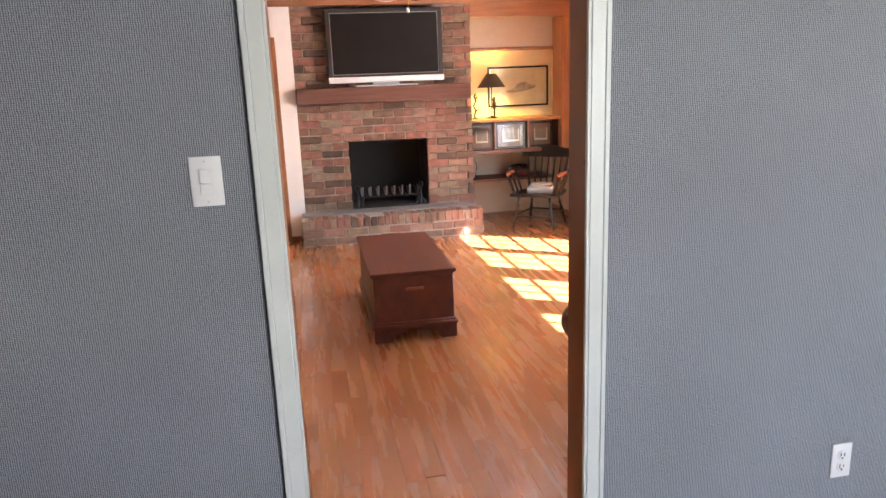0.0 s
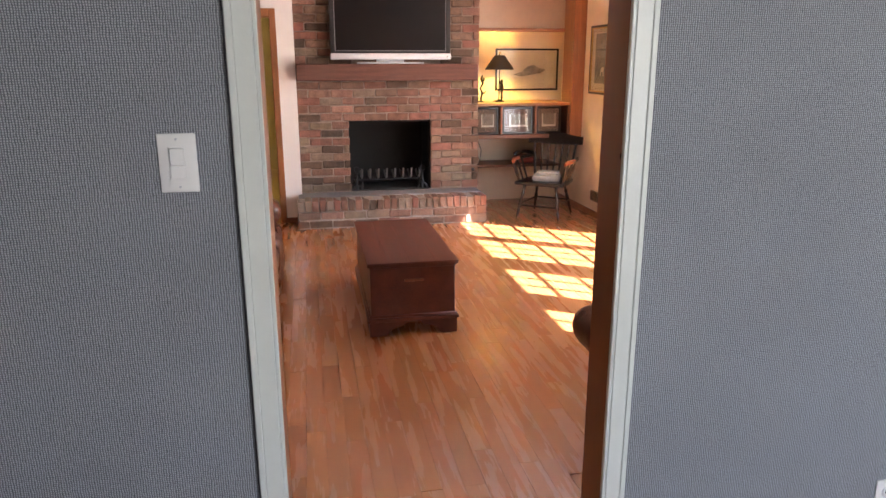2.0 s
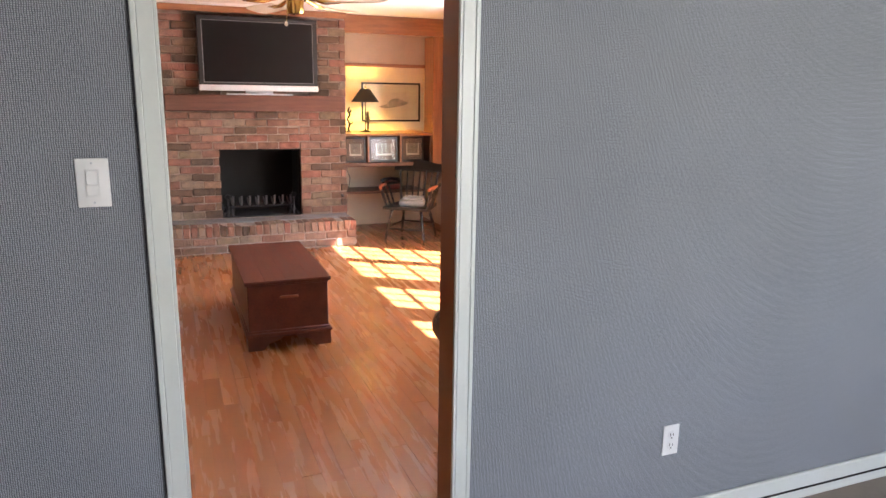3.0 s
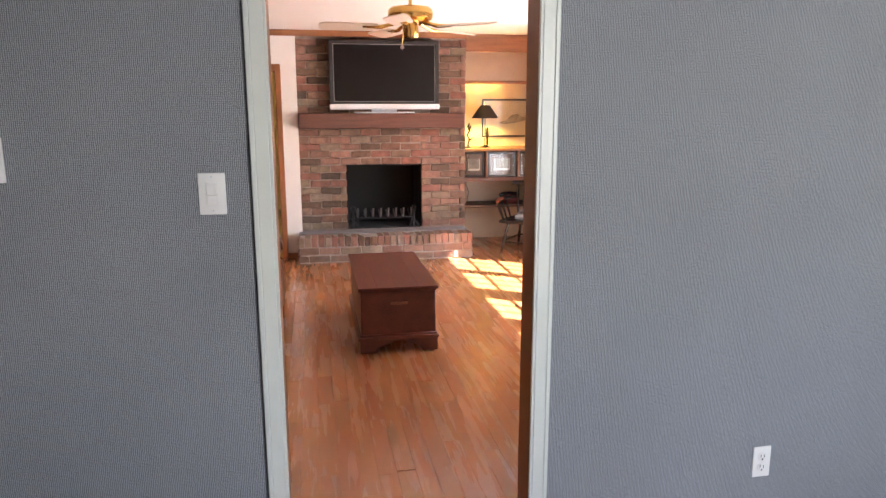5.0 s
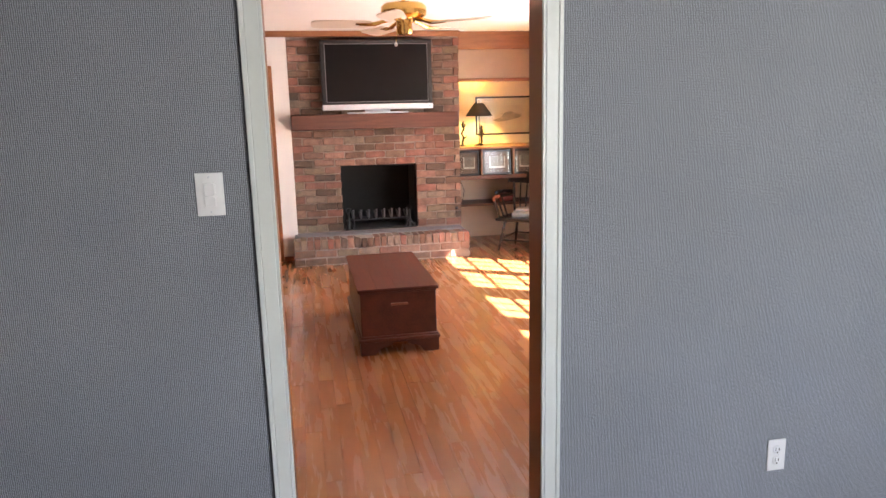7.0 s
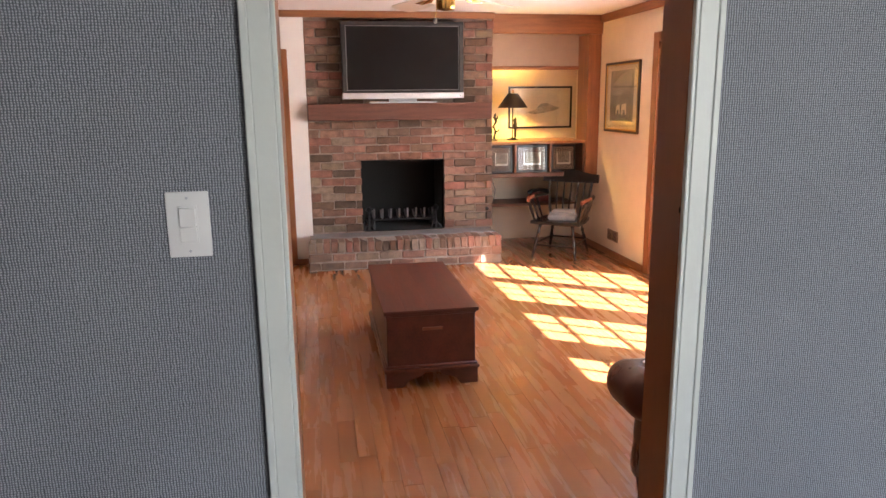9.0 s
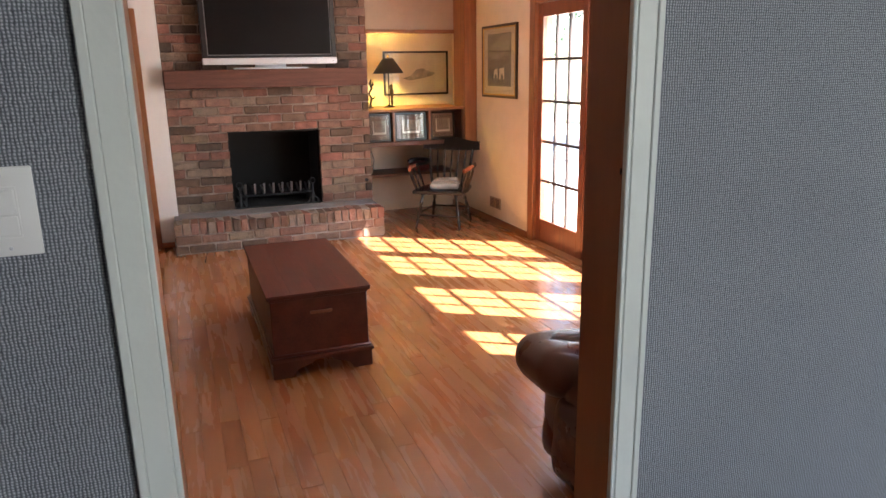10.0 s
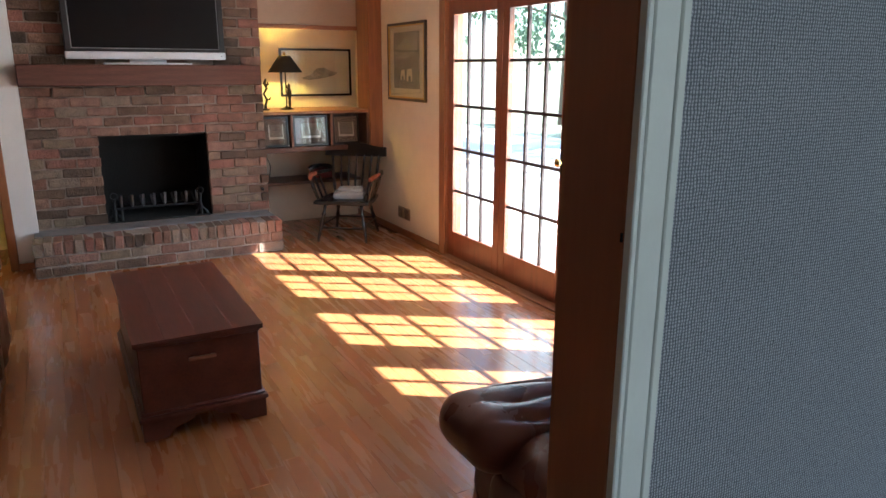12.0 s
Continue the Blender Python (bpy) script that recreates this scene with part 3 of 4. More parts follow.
# ---- television on the mantel ----
tv = thing("television", "large black flat television with a silver lower edge", "television", at=(0.79, 5.33, 1.50))
part("housing", boxes((0.232, 1.358, 5.305, 5.395, 1.545, 2.226, 0.008)), BEZEL, tv)
part("bezel", boxes((0.232, 1.358, 5.29, 5.305, 2.19, 2.226, 0.004), (0.232, 0.272, 5.29, 5.305, 1.595, 2.19, 0.004), (1.318, 1.358, 5.29, 5.305, 1.595, 2.19, 0.004), (0.272, 1.318, 5.29, 5.305, 1.595, 1.615, 0.003)), BEZEL, tv)
part("inner_line", boxes((0.272, 1.318, 5.296, 5.303, 2.184, 2.19), (0.272, 0.278, 5.296, 5.303, 1.615, 2.184), (1.312, 1.318, 5.296, 5.303, 1.615, 2.184), (0.278, 1.312, 5.296, 5.303, 1.615, 1.621)), mat("bezel_line", (0.22, 0.22, 0.23), 0.4), tv, "thin grey line round the screen")
part("screen", boxes((0.278, 1.312, 5.299, 5.304, 1.621, 2.184)), SCREEN, tv)
part("speaker_bar", boxes((0.226, 1.364, 5.284, 5.325, 1.538, 1.594, 0.01, 3)), SILVER, tv, "silver strip below the screen")
part("stand", join(boxes((0.48, 1.10, 5.262, 5.41, 1.50, 1.514, 0.005, 2)), boxes((0.66, 0.92, 5.33, 5.37, 1.51, 1.56))), SILVER, tv, "flat silver stand")
part("badge", boxes((1.322, 1.334, 5.2825, 5.284, 1.562, 1.568)), BEZEL, tv)

# ---- ceiling fan ----


def ceiling_fan(cx, cy):
    root = thing("ceiling_fan", "brass ceiling fan with five pale blades, at rest", "ceiling fan", at=(cx, cy, CEIL_Z))
    o = pose(cx, cy, 0)
    part("canopy", lathe([(0.056, CEIL_Z), (0.058, CEIL_Z - 0.012), (0.052, CEIL_Z - 0.04), (0.03, CEIL_Z - 0.058), (0.014, CEIL_Z - 0.064)], o, 28), BRASS, root)
    part("downrod", lathe([(0.011, 2.26), (0.011, 2.135)], o, 14), BRASS, root)
    part("motor", lathe([(0.02, 2.155), (0.06, 2.150), (0.118, 2.141), (0.134, 2.126), (0.137, 2.101), (0.132, 2.076), (0.11, 2.060), (0.07, 2.054)], o, 36), BRASS, root, "round polished brass motor housing")
    part("switch_housing", lathe([(0.05, 2.055), (0.052, 2.046), (0.047, 2.016), (0.05, 1.985), (0.043, 1.967), (0.012, 1.960)], o, 24), BRASS, root)
    blade_mat = mat("fan_blade", (0.72, 0.64, 0.54), 0.45, spread=0.06, scale=3)
    for k in range(5):
        turn = pose(cx, cy, 2.039, 0, 0, 36 + 72 * k)
        bm = bmesh.new()
        prof = [(0.2, 0.048), (0.24, 0.056), (0.40, 0.066), (0.50, 0.066), (0.535, 0.055), (0.548, 0.03)]
        ring = [(x, w) for x, w in prof] + [(x, -w) for x, w in reversed(prof)]
        lay = [[bm.verts.new((x, w, z)) for x, w in ring] for z in (0.003, -0.003)]
        bm.faces.new(lay[0]), bm.faces.new(list(reversed(lay[1])))
        for i in range(len(ring)):
            j = (i + 1) % len(ring)
            bm.faces.new((lay[0][i], lay[1][i], lay[1][j], lay[0][j]))
        bmesh.ops.transform(bm, matrix=turn @ pose(0, 0, -0.012, 11, 0, 0), verts=bm.verts)
        blade = part("blade", bm, blade_mat, root, smooth=None)
        arm = join(tube([(0.08, 0, 0.018), (0.13, 0, 0.006), (0.18, 0, -0.008), (0.27, 0, -0.012)], [0.012, 0.011, 0.013, 0.006], 8), boxes((0.19, 0.29, -0.028, 0.028, -0.012, -0.006, 0.002)))
        bmesh.ops.transform(arm, matrix=turn @ pose(0, 0, -0.004, 6, 0, 0), verts=arm.verts)
        part("blade_iron", arm, BRASS, blade, "brass blade bracket")
    chain = part("pull_chain", tube([(cx - 0.045, cy - 0.02, 1.995), (cx - 0.055, cy - 0.02, 1.925), (cx - 0.056, cy - 0.02, 1.923)], 0.0018, 6), BRASS, root)
    part("pull", lathe([(0.002, 1.925), (0.006, 1.920), (0.011, 1.905), (0.004, 1.897)], pose(cx - 0.056, cy - 0.02, 0), 10), PLASTIC, chain, "small white pull")
    return root


ceiling_fan(0.638, 2.31)

# ---- alcove shelf and what stands on it ----
# top board's lighter tan holds the lamp's glow in its colour
SHELFW_LIT = mat("shelf_wood_lit", (0.30, 0.135, 0.055), 0.45, spread=0.2, scale=4, stretch=(0.7, 6, 6))
DARKW = mat("dark_wood", (0.10, 0.04, 0.02), 0.5, spread=0.3, scale=5, stretch=(0.7, 6, 6))
shelf = thing("wall_shelf", "dark wooden shelf box with three open bays in the alcove, top coloured as lit", "shelf", at=(2.18, 5.8, 0.745))
part("top_board", boxes((1.672, 2.70, 5.49, 6.118, 1.082, 1.108, 0.003)), SHELFW_LIT, shelf)
part("bottom_board", boxes((1.672, 2.70, 5.50, 6.118, 0.752, 0.794, 0.003)), DARKW, shelf)
for x in (1.925, 2.292):
    part("divider", boxes((x, x + 0.022, 5.505, 6.118, 0.794, 1.082, 0.002)), mat("divider_wood", (0.20, 0.085, 0.035), 0.5, spread=0.25), shelf)
part("end_panel", boxes((2.64, 2.70, 5.497, 6.118, 0.794, 1.082, 0.002)), DARKW, shelf)
part("back_panel", boxes((1.672, 2.64, 6.06, 6.118, 0.794, 1.082)), DARKW, shelf)
low = tagged(part("lower_shelf", boxes((1.672, 2.66, 5.72, 6.118, 0.425, 0.45, 0.003)), DARKW), "dark red-brown lower shelf board in the alcove", "shelf")

MATB = mat("picture_mount", (0.66, 0.58, 0.46), 0.7, spread=0.04)
PRINT = mat("grey_print", (0.20, 0.19, 0.18), 0.6, spread=0.55, scale=7)
PALE = mat("pale_print", (0.50, 0.47, 0.41), 0.6, spread=0.15, scale=9)


def framed(label, w, h, fw, m, mount, print_box, print_mat, frame_mat, marks=(), fillet=None):
    """A picture, face to -y, its lower left corner at the origin before the pose m."""
    root = thing("framed_picture", label, "picture")
    part("frame", boxes((0, w, -0.022, 0, 0, fw, 0.003), (0, w, -0.022, 0, h - fw, h, 0.003), (0, fw, -0.022, 0, fw, h - fw, 0.003), (w - fw, w, -0.022, 0, fw, h - fw, 0.003)), frame_mat, root)
    mt = part("mount", boxes((fw, w - fw, -0.010, -0.004, fw, h - fw)), mount, root)
    a, b, c, d = print_box
    part("print", boxes((a * w, b * w, -0.0115, -0.0102, c * h, d * h)), print_mat, root)
    if fillet is not None:
        e = fw + 0.012
        part("fillet", boxes((fw, w - fw, -0.02, -0.0102, fw, e), (fw, w - fw, -0.02, -0.0102, h - e, h - fw), (fw, e, -0.02, -0.0102, e, h - e), (w - e, w - fw, -0.02, -0.0102, e, h - e)), fillet, root, "thin gilt inner edge")
    for mk, mm in marks:
        part("mark", mk, mm, root)
    g = part("glass", boxes((fw, w - fw, -0.016, -0.0135, fw, h - fw)), GLASS, root)
    g.visible_shadow = False
    root.matrix_basis = m
    return root


def blot(pts, z=-0.0125):
    """A flat painted shape of a print."""
    bm = bmesh.new()
    a = [bm.verts.new((x, z, y)) for x, y in pts]
    b = [bm.verts.new((x, z + 0.001, y)) for x, y in pts]
    bm.faces.new(a), bm.faces.new(list(reversed(b)))
    for i in range(len(a)):
        j = (i + 1) % len(a)
        bm.faces.new((a[i], b[i], b[j], a[j]))
    return bm


GREYINK = mat("grey_ink", (0.34, 0.31, 0.25), 0.7, spread=0.5, scale=18)
framed("dark framed print of a dim shape, hanging in the alcove", 0.715, 0.445, 0.02, pose(2.022, 6.118, 1.212), MATB, (0.06, 0.94, 0.08, 0.92), mat("cream_paper", (0.66, 0.58, 0.44), 0.7, spread=0.18, scale=5), BLACK,
       [(blot([(0.20, 0.17), (0.3, 0.2), (0.36, 0.26), (0.44, 0.27), (0.5, 0.24), (0.58, 0.22), (0.52, 0.19), (0.4, 0.165), (0.28, 0.15)]), GREYINK)])
framed("dark framed grey print of two pale animals on the cream wall", 0.73, 0.645, 0.022, pose(XR - 0.002, 5.285, 1.208, 0, 0, -90), MATB, (0.16, 0.84, 0.16, 0.88), PRINT, mat("dark_picture_frame", (0.05, 0.032, 0.02), 0.35, spread=0.2),
       [(blot([(0.12, 0.42), (0.3, 0.5), (0.45, 0.56), (0.57, 0.57), (0.57, 0.42), (0.4, 0.36), (0.2, 0.34)]), mat("print_sky", (0.30, 0.285, 0.27), 0.7, spread=0.3)),
        (blot([(0.25, 0.18), (0.27, 0.25), (0.33, 0.26), (0.34, 0.18), (0.32, 0.17), (0.31, 0.21), (0.28, 0.21), (0.27, 0.17)], -0.0135), MATB),
        (blot([(0.37, 0.17), (0.38, 0.26), (0.47, 0.27), (0.48, 0.17), (0.46, 0.16), (0.45, 0.21), (0.41, 0.21), (0.4, 0.16)], -0.0135), MATB)], mat("gilt", (0.55, 0.36, 0.12), 0.35, metal=0.8))
for x, w in ((1.682, 0.235), (1.957, 0.325), (2.322, 0.265)):
    framed("small dark framed picture standing in a shelf bay", w, 0.27, 0.02, pose(x, 5.56, 0.796, -4), mat("dark_mount", (0.095, 0.065, 0.045), 0.7), (0.24, 0.80, 0.26, 0.74), PALE, BLACK,
           [(blot([(w * 0.28, 0.09), (w * 0.76, 0.09), (w * 0.76, 0.2), (w * 0.28, 0.2)]), mat("old_print", (0.15, 0.128, 0.10), 0.7, spread=0.5, scale=30))])


def table_lamp(cx, cy, z):
    root = thing("table_lamp", "black shaded table lamp with a dark figure, lit", "lamp", at=(cx, cy, z))
    o = pose(cx, cy, z)
    part("base", lathe([(0.06, 0), (0.062, 0.008), (0.05, 0.014), (0.03, 0.02), (0.01, 0.028)], o, 22), BLACK, root)
    part("stem", lathe([(0.006, 0.02), (0.006, 0.36)], o, 10), BLACK, root)
    part("ornament", join(lathe([(0.008, 0.02), (0.014, 0.05), (0.01, 0.09), (0.02, 0.13), (0.022, 0.16), (0.01, 0.19), (0.015, 0.215), (0.004, 0.232)], o @ pose(0.026, -0.012, 0), 12), tube([o @ Vector((0.03, -0.012, 0.16)), o @ Vector((0.008, -0.02, 0.19)), o @ Vector((0.0, -0.006, 0.22))], 0.006)), mat("dark_bronze", (0.05, 0.035, 0.02), 0.45, metal=0.6), root, "small dark bronze ornament")
    sh = bmesh.new()
    n = 32
    rows = []
    for r, zz in ((0.155, 0.33), (0.12, 0.38), (0.085, 0.43), (0.052, 0.475), (0.049, 0.473), (0.082, 0.428), (0.117, 0.378), (0.151, 0.331)):
        rows.append([sh.verts.new(o @ Vector((r * math.cos(2 * math.pi * k / n), r * math.sin(2 * math.pi * k / n), zz))) for k in range(n)])
    for a, b in zip(rows, rows[1:] + rows[:1]):
        for k in range(n):
            sh.faces.new((a[k], a[(k + 1) % n], b[(k + 1) % n], b[k]))
    part("shade", sh, mat("black_shade", (0.03, 0.025, 0.022), 0.8), root, "black cone shade")
    part("finial", lathe([(0.004, 0.36), (0.004, 0.48), (0.012, 0.49), (0.008, 0.505), (0.002, 0.512)], o, 10), BRASS, root)
    return root


table_lamp(1.99, 5.82, 1.108)
orn = tagged(part("shelf_ornament", join(
    lathe([(0.034, 0), (0.036, 0.008), (0.014, 0.016), (0.010, 0.05)], pose(1.785, 5.78, 1.108), 14),
    tube([(1.785, 5.78, 1.15), (1.800, 5.775, 1.20), (1.775, 5.785, 1.25), (1.802, 5.775, 1.30), (1.785, 5.78, 1.345), (1.797, 5.775, 1.385)], [0.010, 0.012, 0.010, 0.012, 0.016, 0.006]),
    tube([(1.785, 5.78, 1.19), (1.822, 5.77, 1.205), (1.832, 5.77, 1.225)], [0.006, 0.008, 0.004]),
    tube([(1.785, 5.78, 1.315), (1.815, 5.77, 1.335), (1.812, 5.77, 1.36)], [0.008, 0.011, 0.004])),
    mat("dark_ornament", (0.03, 0.02, 0.014), 0.5)), "tall dark twisted ornament on the alcove shelf", "ornament")
ph = thing("telephone", "dark red and black telephone on the lower shelf", "telephone", at=(2.30, 5.86, 0.45))
part("body", cushion(2.30, 5.86, 0.49, 0.2, 0.17, 0.08, 0.03, 0.02), mat("dark_red_plastic", (0.16, 0.02, 0.015), 0.35), ph)
part("handset", tube([(2.19, 5.86, 0.535), (2.22, 5.86, 0.56), (2.30, 5.86, 0.572), (2.38, 5.86, 0.56), (2.41, 5.86, 0.535)], [0.03, 0.022, 0.017, 0.022, 0.03]), BLACK, ph)
tagged(part("power_cord", tube([(1.69, 5.7, 0.74), (1.735, 5.66, 0.70), (1.76, 5.64, 0.62), (1.75, 5.66, 0.52), (1.73, 5.9, 0.46), (1.76, 6.09, 0.3), (1.77, 6.11, 0.1), (1.80, 6.10, 0.004)], 0.004, 6), BLACK), "thin dark power cord hanging from the shelf", "cord")

# ---- wall register ----
reg = thing("wall_register", "brown two-part wall register low on the cream wall", "vent", at=(XR, 5.01, 0.155))
for y in (4.893, 5.02):
    fr = part("frame", boxes((XR - 0.012, XR, y, y + 0.105, 0.155, 0.26, 0.003)), mat("bronze_paint", (0.34, 0.26, 0.16), 0.5, spread=0.15), reg)
    for k in range(6):
        part("slat", boxes((XR - 0.016, XR - 0.011, y + 0.012, y + 0.093, 0.17 + k * 0.014, 0.176 + k * 0.014)), DARKW, fr)

# ---- captain's chair ----


def captains_chair():
    root = thing("captains_chair", "black wooden armchair with spindles and reddish arm tips", "chair")
    sh, red = 0.36, mat("worn_red_wood", (0.36, 0.10, 0.05), 0.35, spread=0.2)
    seat = cushion(0, 0, sh - 0.02, 0.47, 0.44, 0.04, 0.018, 0, cuts=11)
    for v in seat.verts:
        if v.co.z > sh - 0.02:
            v.co.z -= 0.012 * max(0, 1 - (v.co.x / 0.2) ** 2) * max(0, 1 - (v.co.y / 0.2) ** 2)
        v.co.x *= 1 - 0.12 * (v.co.y > 0) * (v.co.y / 0.22)
    part("seat", seat, BLACK, root)
    tops = ((-0.15, -0.14), (0.15, -0.14), (-0.13, 0.15), (0.13, 0.15))
    feet = ((-0.205, -0.205), (0.205, -0.205), (-0.19, 0.235), (0.19, 0.235))
    for (a, b), (c, d) in zip(tops, feet):
        m, n = between((c, d, 0), (a, b, sh - 0.03))
        part("leg", lathe([(0.009, 0), (0.011, 0.03), (0.014, 0.08), (0.009, 0.095), (0.015, 0.11), (0.017, 0.17), (0.010, 0.22), (0.016, 0.235), (0.016, 0.25), (0.010, 0.262), (0.015, 0.32), (0.012, n)], m, 12), LACQUER, root)
    part("stretcher", rod((-0.185, -0.185, 0.12), (0.185, -0.185, 0.12), 0.009), LACQUER, root)
    part("stretcher", rod((-0.17, 0.2, 0.14), (0.17, 0.2, 0.14), 0.009), LACQUER, root)
    for s in (-1, 1):
        part("stretcher", rod((s * 0.188, -0.185, 0.135), (s * 0.172, 0.21, 0.135), 0.009), LACQUER, root)
    crest = bmesh.new()
    n = 16
    rows = []
    for k in range(n + 1):
        u = k / n * 2 - 1
        x, y = u * 0.272, 0.30 - 0.055 * u * u
        top, bot = 0.785 + 0.012 * math.cos(u * 4.2) - 0.012 * abs(u) ** 3, 0.675 + 0.012 * abs(u) ** 2
        rows.append([crest.verts.new(p) for p in ((x, y - 0.011, bot), (x, y + 0.011, bot), (x, y + 0.02, top - 0.015), (x, y + 0.012, top), (x, y - 0.002, top), (x, y - 0.004, top - 0.02))])
    for a, b in zip(rows, rows[1:]):
        for i in range(6):
            crest.faces.new((a[i], a[(i + 1) % 6], b[(i + 1) % 6], b[i]))
    crest.faces.new(rows[0]), crest.faces.new(list(reversed(rows[-1])))
    part("crest_rail", crest, BLACK, root)
    for k in range(7):
        u = (k - 3) / 3.4
        part("spindle", tube([(u * 0.19, 0.185 - 0.02 * u * u, sh - 0.01), (u * 0.215, 0.225 - 0.03 * u * u, 0.5), (u * 0.235, 0.285 - 0.05 * u * u, 0.695)], [0.008, 0.010, 0.007] if abs(u) < 0.8 else [0.012, 0.014, 0.011]), BLACK, root)
    for s in (-1, 1):
        arm = part("arm", tube([(s * 0.23, 0.235, 0.555), (s * 0.265, 0.1, 0.558), (s * 0.275, -0.04, 0.558), (s * 0.268, -0.15, 0.556), (s * 0.25, -0.205, 0.545)], [0.014, 0.017, 0.018, 0.021, 0.015], 10), BLACK, root)
        part("arm_tip", tube([(s * 0.274, -0.02, 0.562), (s * 0.269, -0.15, 0.560), (s * 0.25, -0.21, 0.548)], [0.018, 0.0225, 0.016], 10), red, arm, "worn reddish arm tip")
        for y in (-0.15, -0.05, 0.06):
            part("arm_spindle", tube([(s * 0.21, y * 0.95, sh - 0.01), (s * 0.25, y - 0.005, 0.48), (s * 0.27, y - 0.01, 0.556)], [0.008, 0.012, 0.008] if y > -0.1 else [0.011, 0.016, 0.01]), BLACK, root)
    return root


chair = captains_chair()
chair.matrix_basis = pose(2.325, 5.20, 0, 0, 0, -38) @ Matrix.Diagonal((1.06, 1.08, 1.02, 1))
PAPER = mat("newsprint", (0.42, 0.41, 0.39), 0.8, spread=0.12, scale=30)
news = thing("newspaper", "folded pale newspaper bundle lying on the black chair", "newspaper")
part("sheets", cushion(0, 0, 0.03, 0.27, 0.2, 0.055, 0.02, 0.008, 0.004), PAPER, news)
part("fold", cushion(0.01, 0.03, 0.07, 0.22, 0.13, 0.035, 0.014, 0.006, 0.004), PAPER, news)
news.matrix_basis = pose(2.335, 5.20, 0.358, 3, 0, -26)

# ---- fireplace grate ----
IRON = mat("black_iron", (0.04, 0.04, 0.042), 0.5, metal=0.7, spread=0.3)
grate = thing("fire_grate", "black iron fire grate with upright prongs in the fireplace", "grate", at=(0.79, 5.6, FZ0 + 0.012))
for y in (5.52, 5.68):
    part("rail", rod((0.46, y, FZ0 + 0.10), (1.12, y, FZ0 + 0.10), 0.009), IRON, grate)
for k in range(8):
    x = 0.50 + k * 0.083
    part("prong", tube([(x, 5.74, FZ0 + 0.16), (x, 5.68, FZ0 + 0.112), (x, 5.54, FZ0 + 0.11), (x, 5.50, FZ0 + 0.13), (x, 5.49, FZ0 + 0.21)], [0.008, 0.009, 0.009, 0.009, 0.011]), CHROME, grate)
for x in (0.5, 1.08):
    for y in (5.52, 5.68):
        part("foot", rod((x, y, FZ0 + 0.012), (x, y, FZ0 + 0.1), 0.01), IRON, grate)
for x, s in ((0.445, -1), (1.105, 1)):
    an = thing("andiron", "black iron andiron with a ring top in the fireplace", "andiron", "pair of andirons", at=(x, 5.46, FZ0))
    part("post", lathe([(0.012, 0), (0.012, 0.06), (0.018, 0.08), (0.01, 0.1), (0.01, 0.17), (0.016, 0.18), (0.008, 0.19)], pose(x, 5.46, FZ0), 10), IRON, an)
    part("ring", tube([(x + 0.026 * math.cos(a), 5.46, FZ0 + 0.212 + 0.026 * math.sin(a)) for a in [i * math.pi / 8 for i in range(17)]], 0.005), IRON, an)
    for f in (-1, 1):
        part("leg", tube([(x, 5.46, FZ0 + 0.07), (x + f * 0.035, 5.455, FZ0 + 0.05), (x + f * 0.055, 5.45, FZ0 + 0.006)], [0.009, 0.008, 0.01]), IRON, an)
    part("bar", rod((x, 5.46, FZ0 + 0.055), (x, 5.8, FZ0 + 0.055), 0.01), IRON, an)
tagged(part("gas_key_plate", join(lathe([(0.018, 0), (0.018, 0.004), (0.008, 0.006), (0.006, 0.03), (0.012, 0.035), (0.004, 0.045)], pose(1.62, 5.42, 0.46, 90), 12)), IRON), "small dark metal gas valve cover on the brick", "valve")

# ---- leather seats ----


def loveseat():
    root = thing("loveseat", "brown leather loveseat with puffy cushions on the floor", "sofa", at=(-0.85, 3.1, 0))
    part("base", cushion(-0.93, 3.11, 0.19, 0.74, 1.62, 0.30, 0.05, 0, 0.006), LEATHER, root)
    for i, y in enumerate((2.80, 3.36)):
        part("seat_cushion", cushion(-0.70, y, 0.385, 0.66, 0.565, 0.17, 0.075, 0.03, 0.012, 14, seed=i * 3.0), LEATHER, root)
        wide = 0.62 if i == 0 else 0.55
        part("front_panel", cushion(-0.40, y - (wide - 0.55) / 2, 0.215, 0.14, wide, 0.35, 0.06, 0, 0.014, 12, seed=i * 5.0 + 1), LEATHER, root)
        part("back_cushion", cushion(0, 0, 0, 0.26, 0.57, 0.52, 0.11, 0, 0.016, 14, pose(-1.09, y, 0.64, 0, -10), seed=i * 7.0), LEATHER, root)
    part("back", cushion(-1.24, 3.08, 0.46, 0.22, 1.72, 0.82, 0.09, 0, 0.01, 12), LEATHER, root)
    for y, zt, xf in ((2.355, 0.475, -0.50), (3.80, 0.53, -0.36)):
        part("arm", cushion((xf - 1.24) / 2, y, 0.22, xf + 1.2, 0.24, 0.38, 0.06, 0, 0.01, 12, seed=y), LEATHER, root)
        part("arm_pad", cushion((xf - 1.2) / 2, y, zt - 0.09, xf + 1.24, 0.29, 0.19, 0.09, 0.0, 0.012, 14, seed=y * 2), LEATHER, root)
    for x in (-0.70, -1.25):
        for y in (2.38, 3.80):
            part("foot", lathe([(0.025, 0), (0.03, 0.05)], pose(x, y, 0), 10), BLACK, root)
    return root


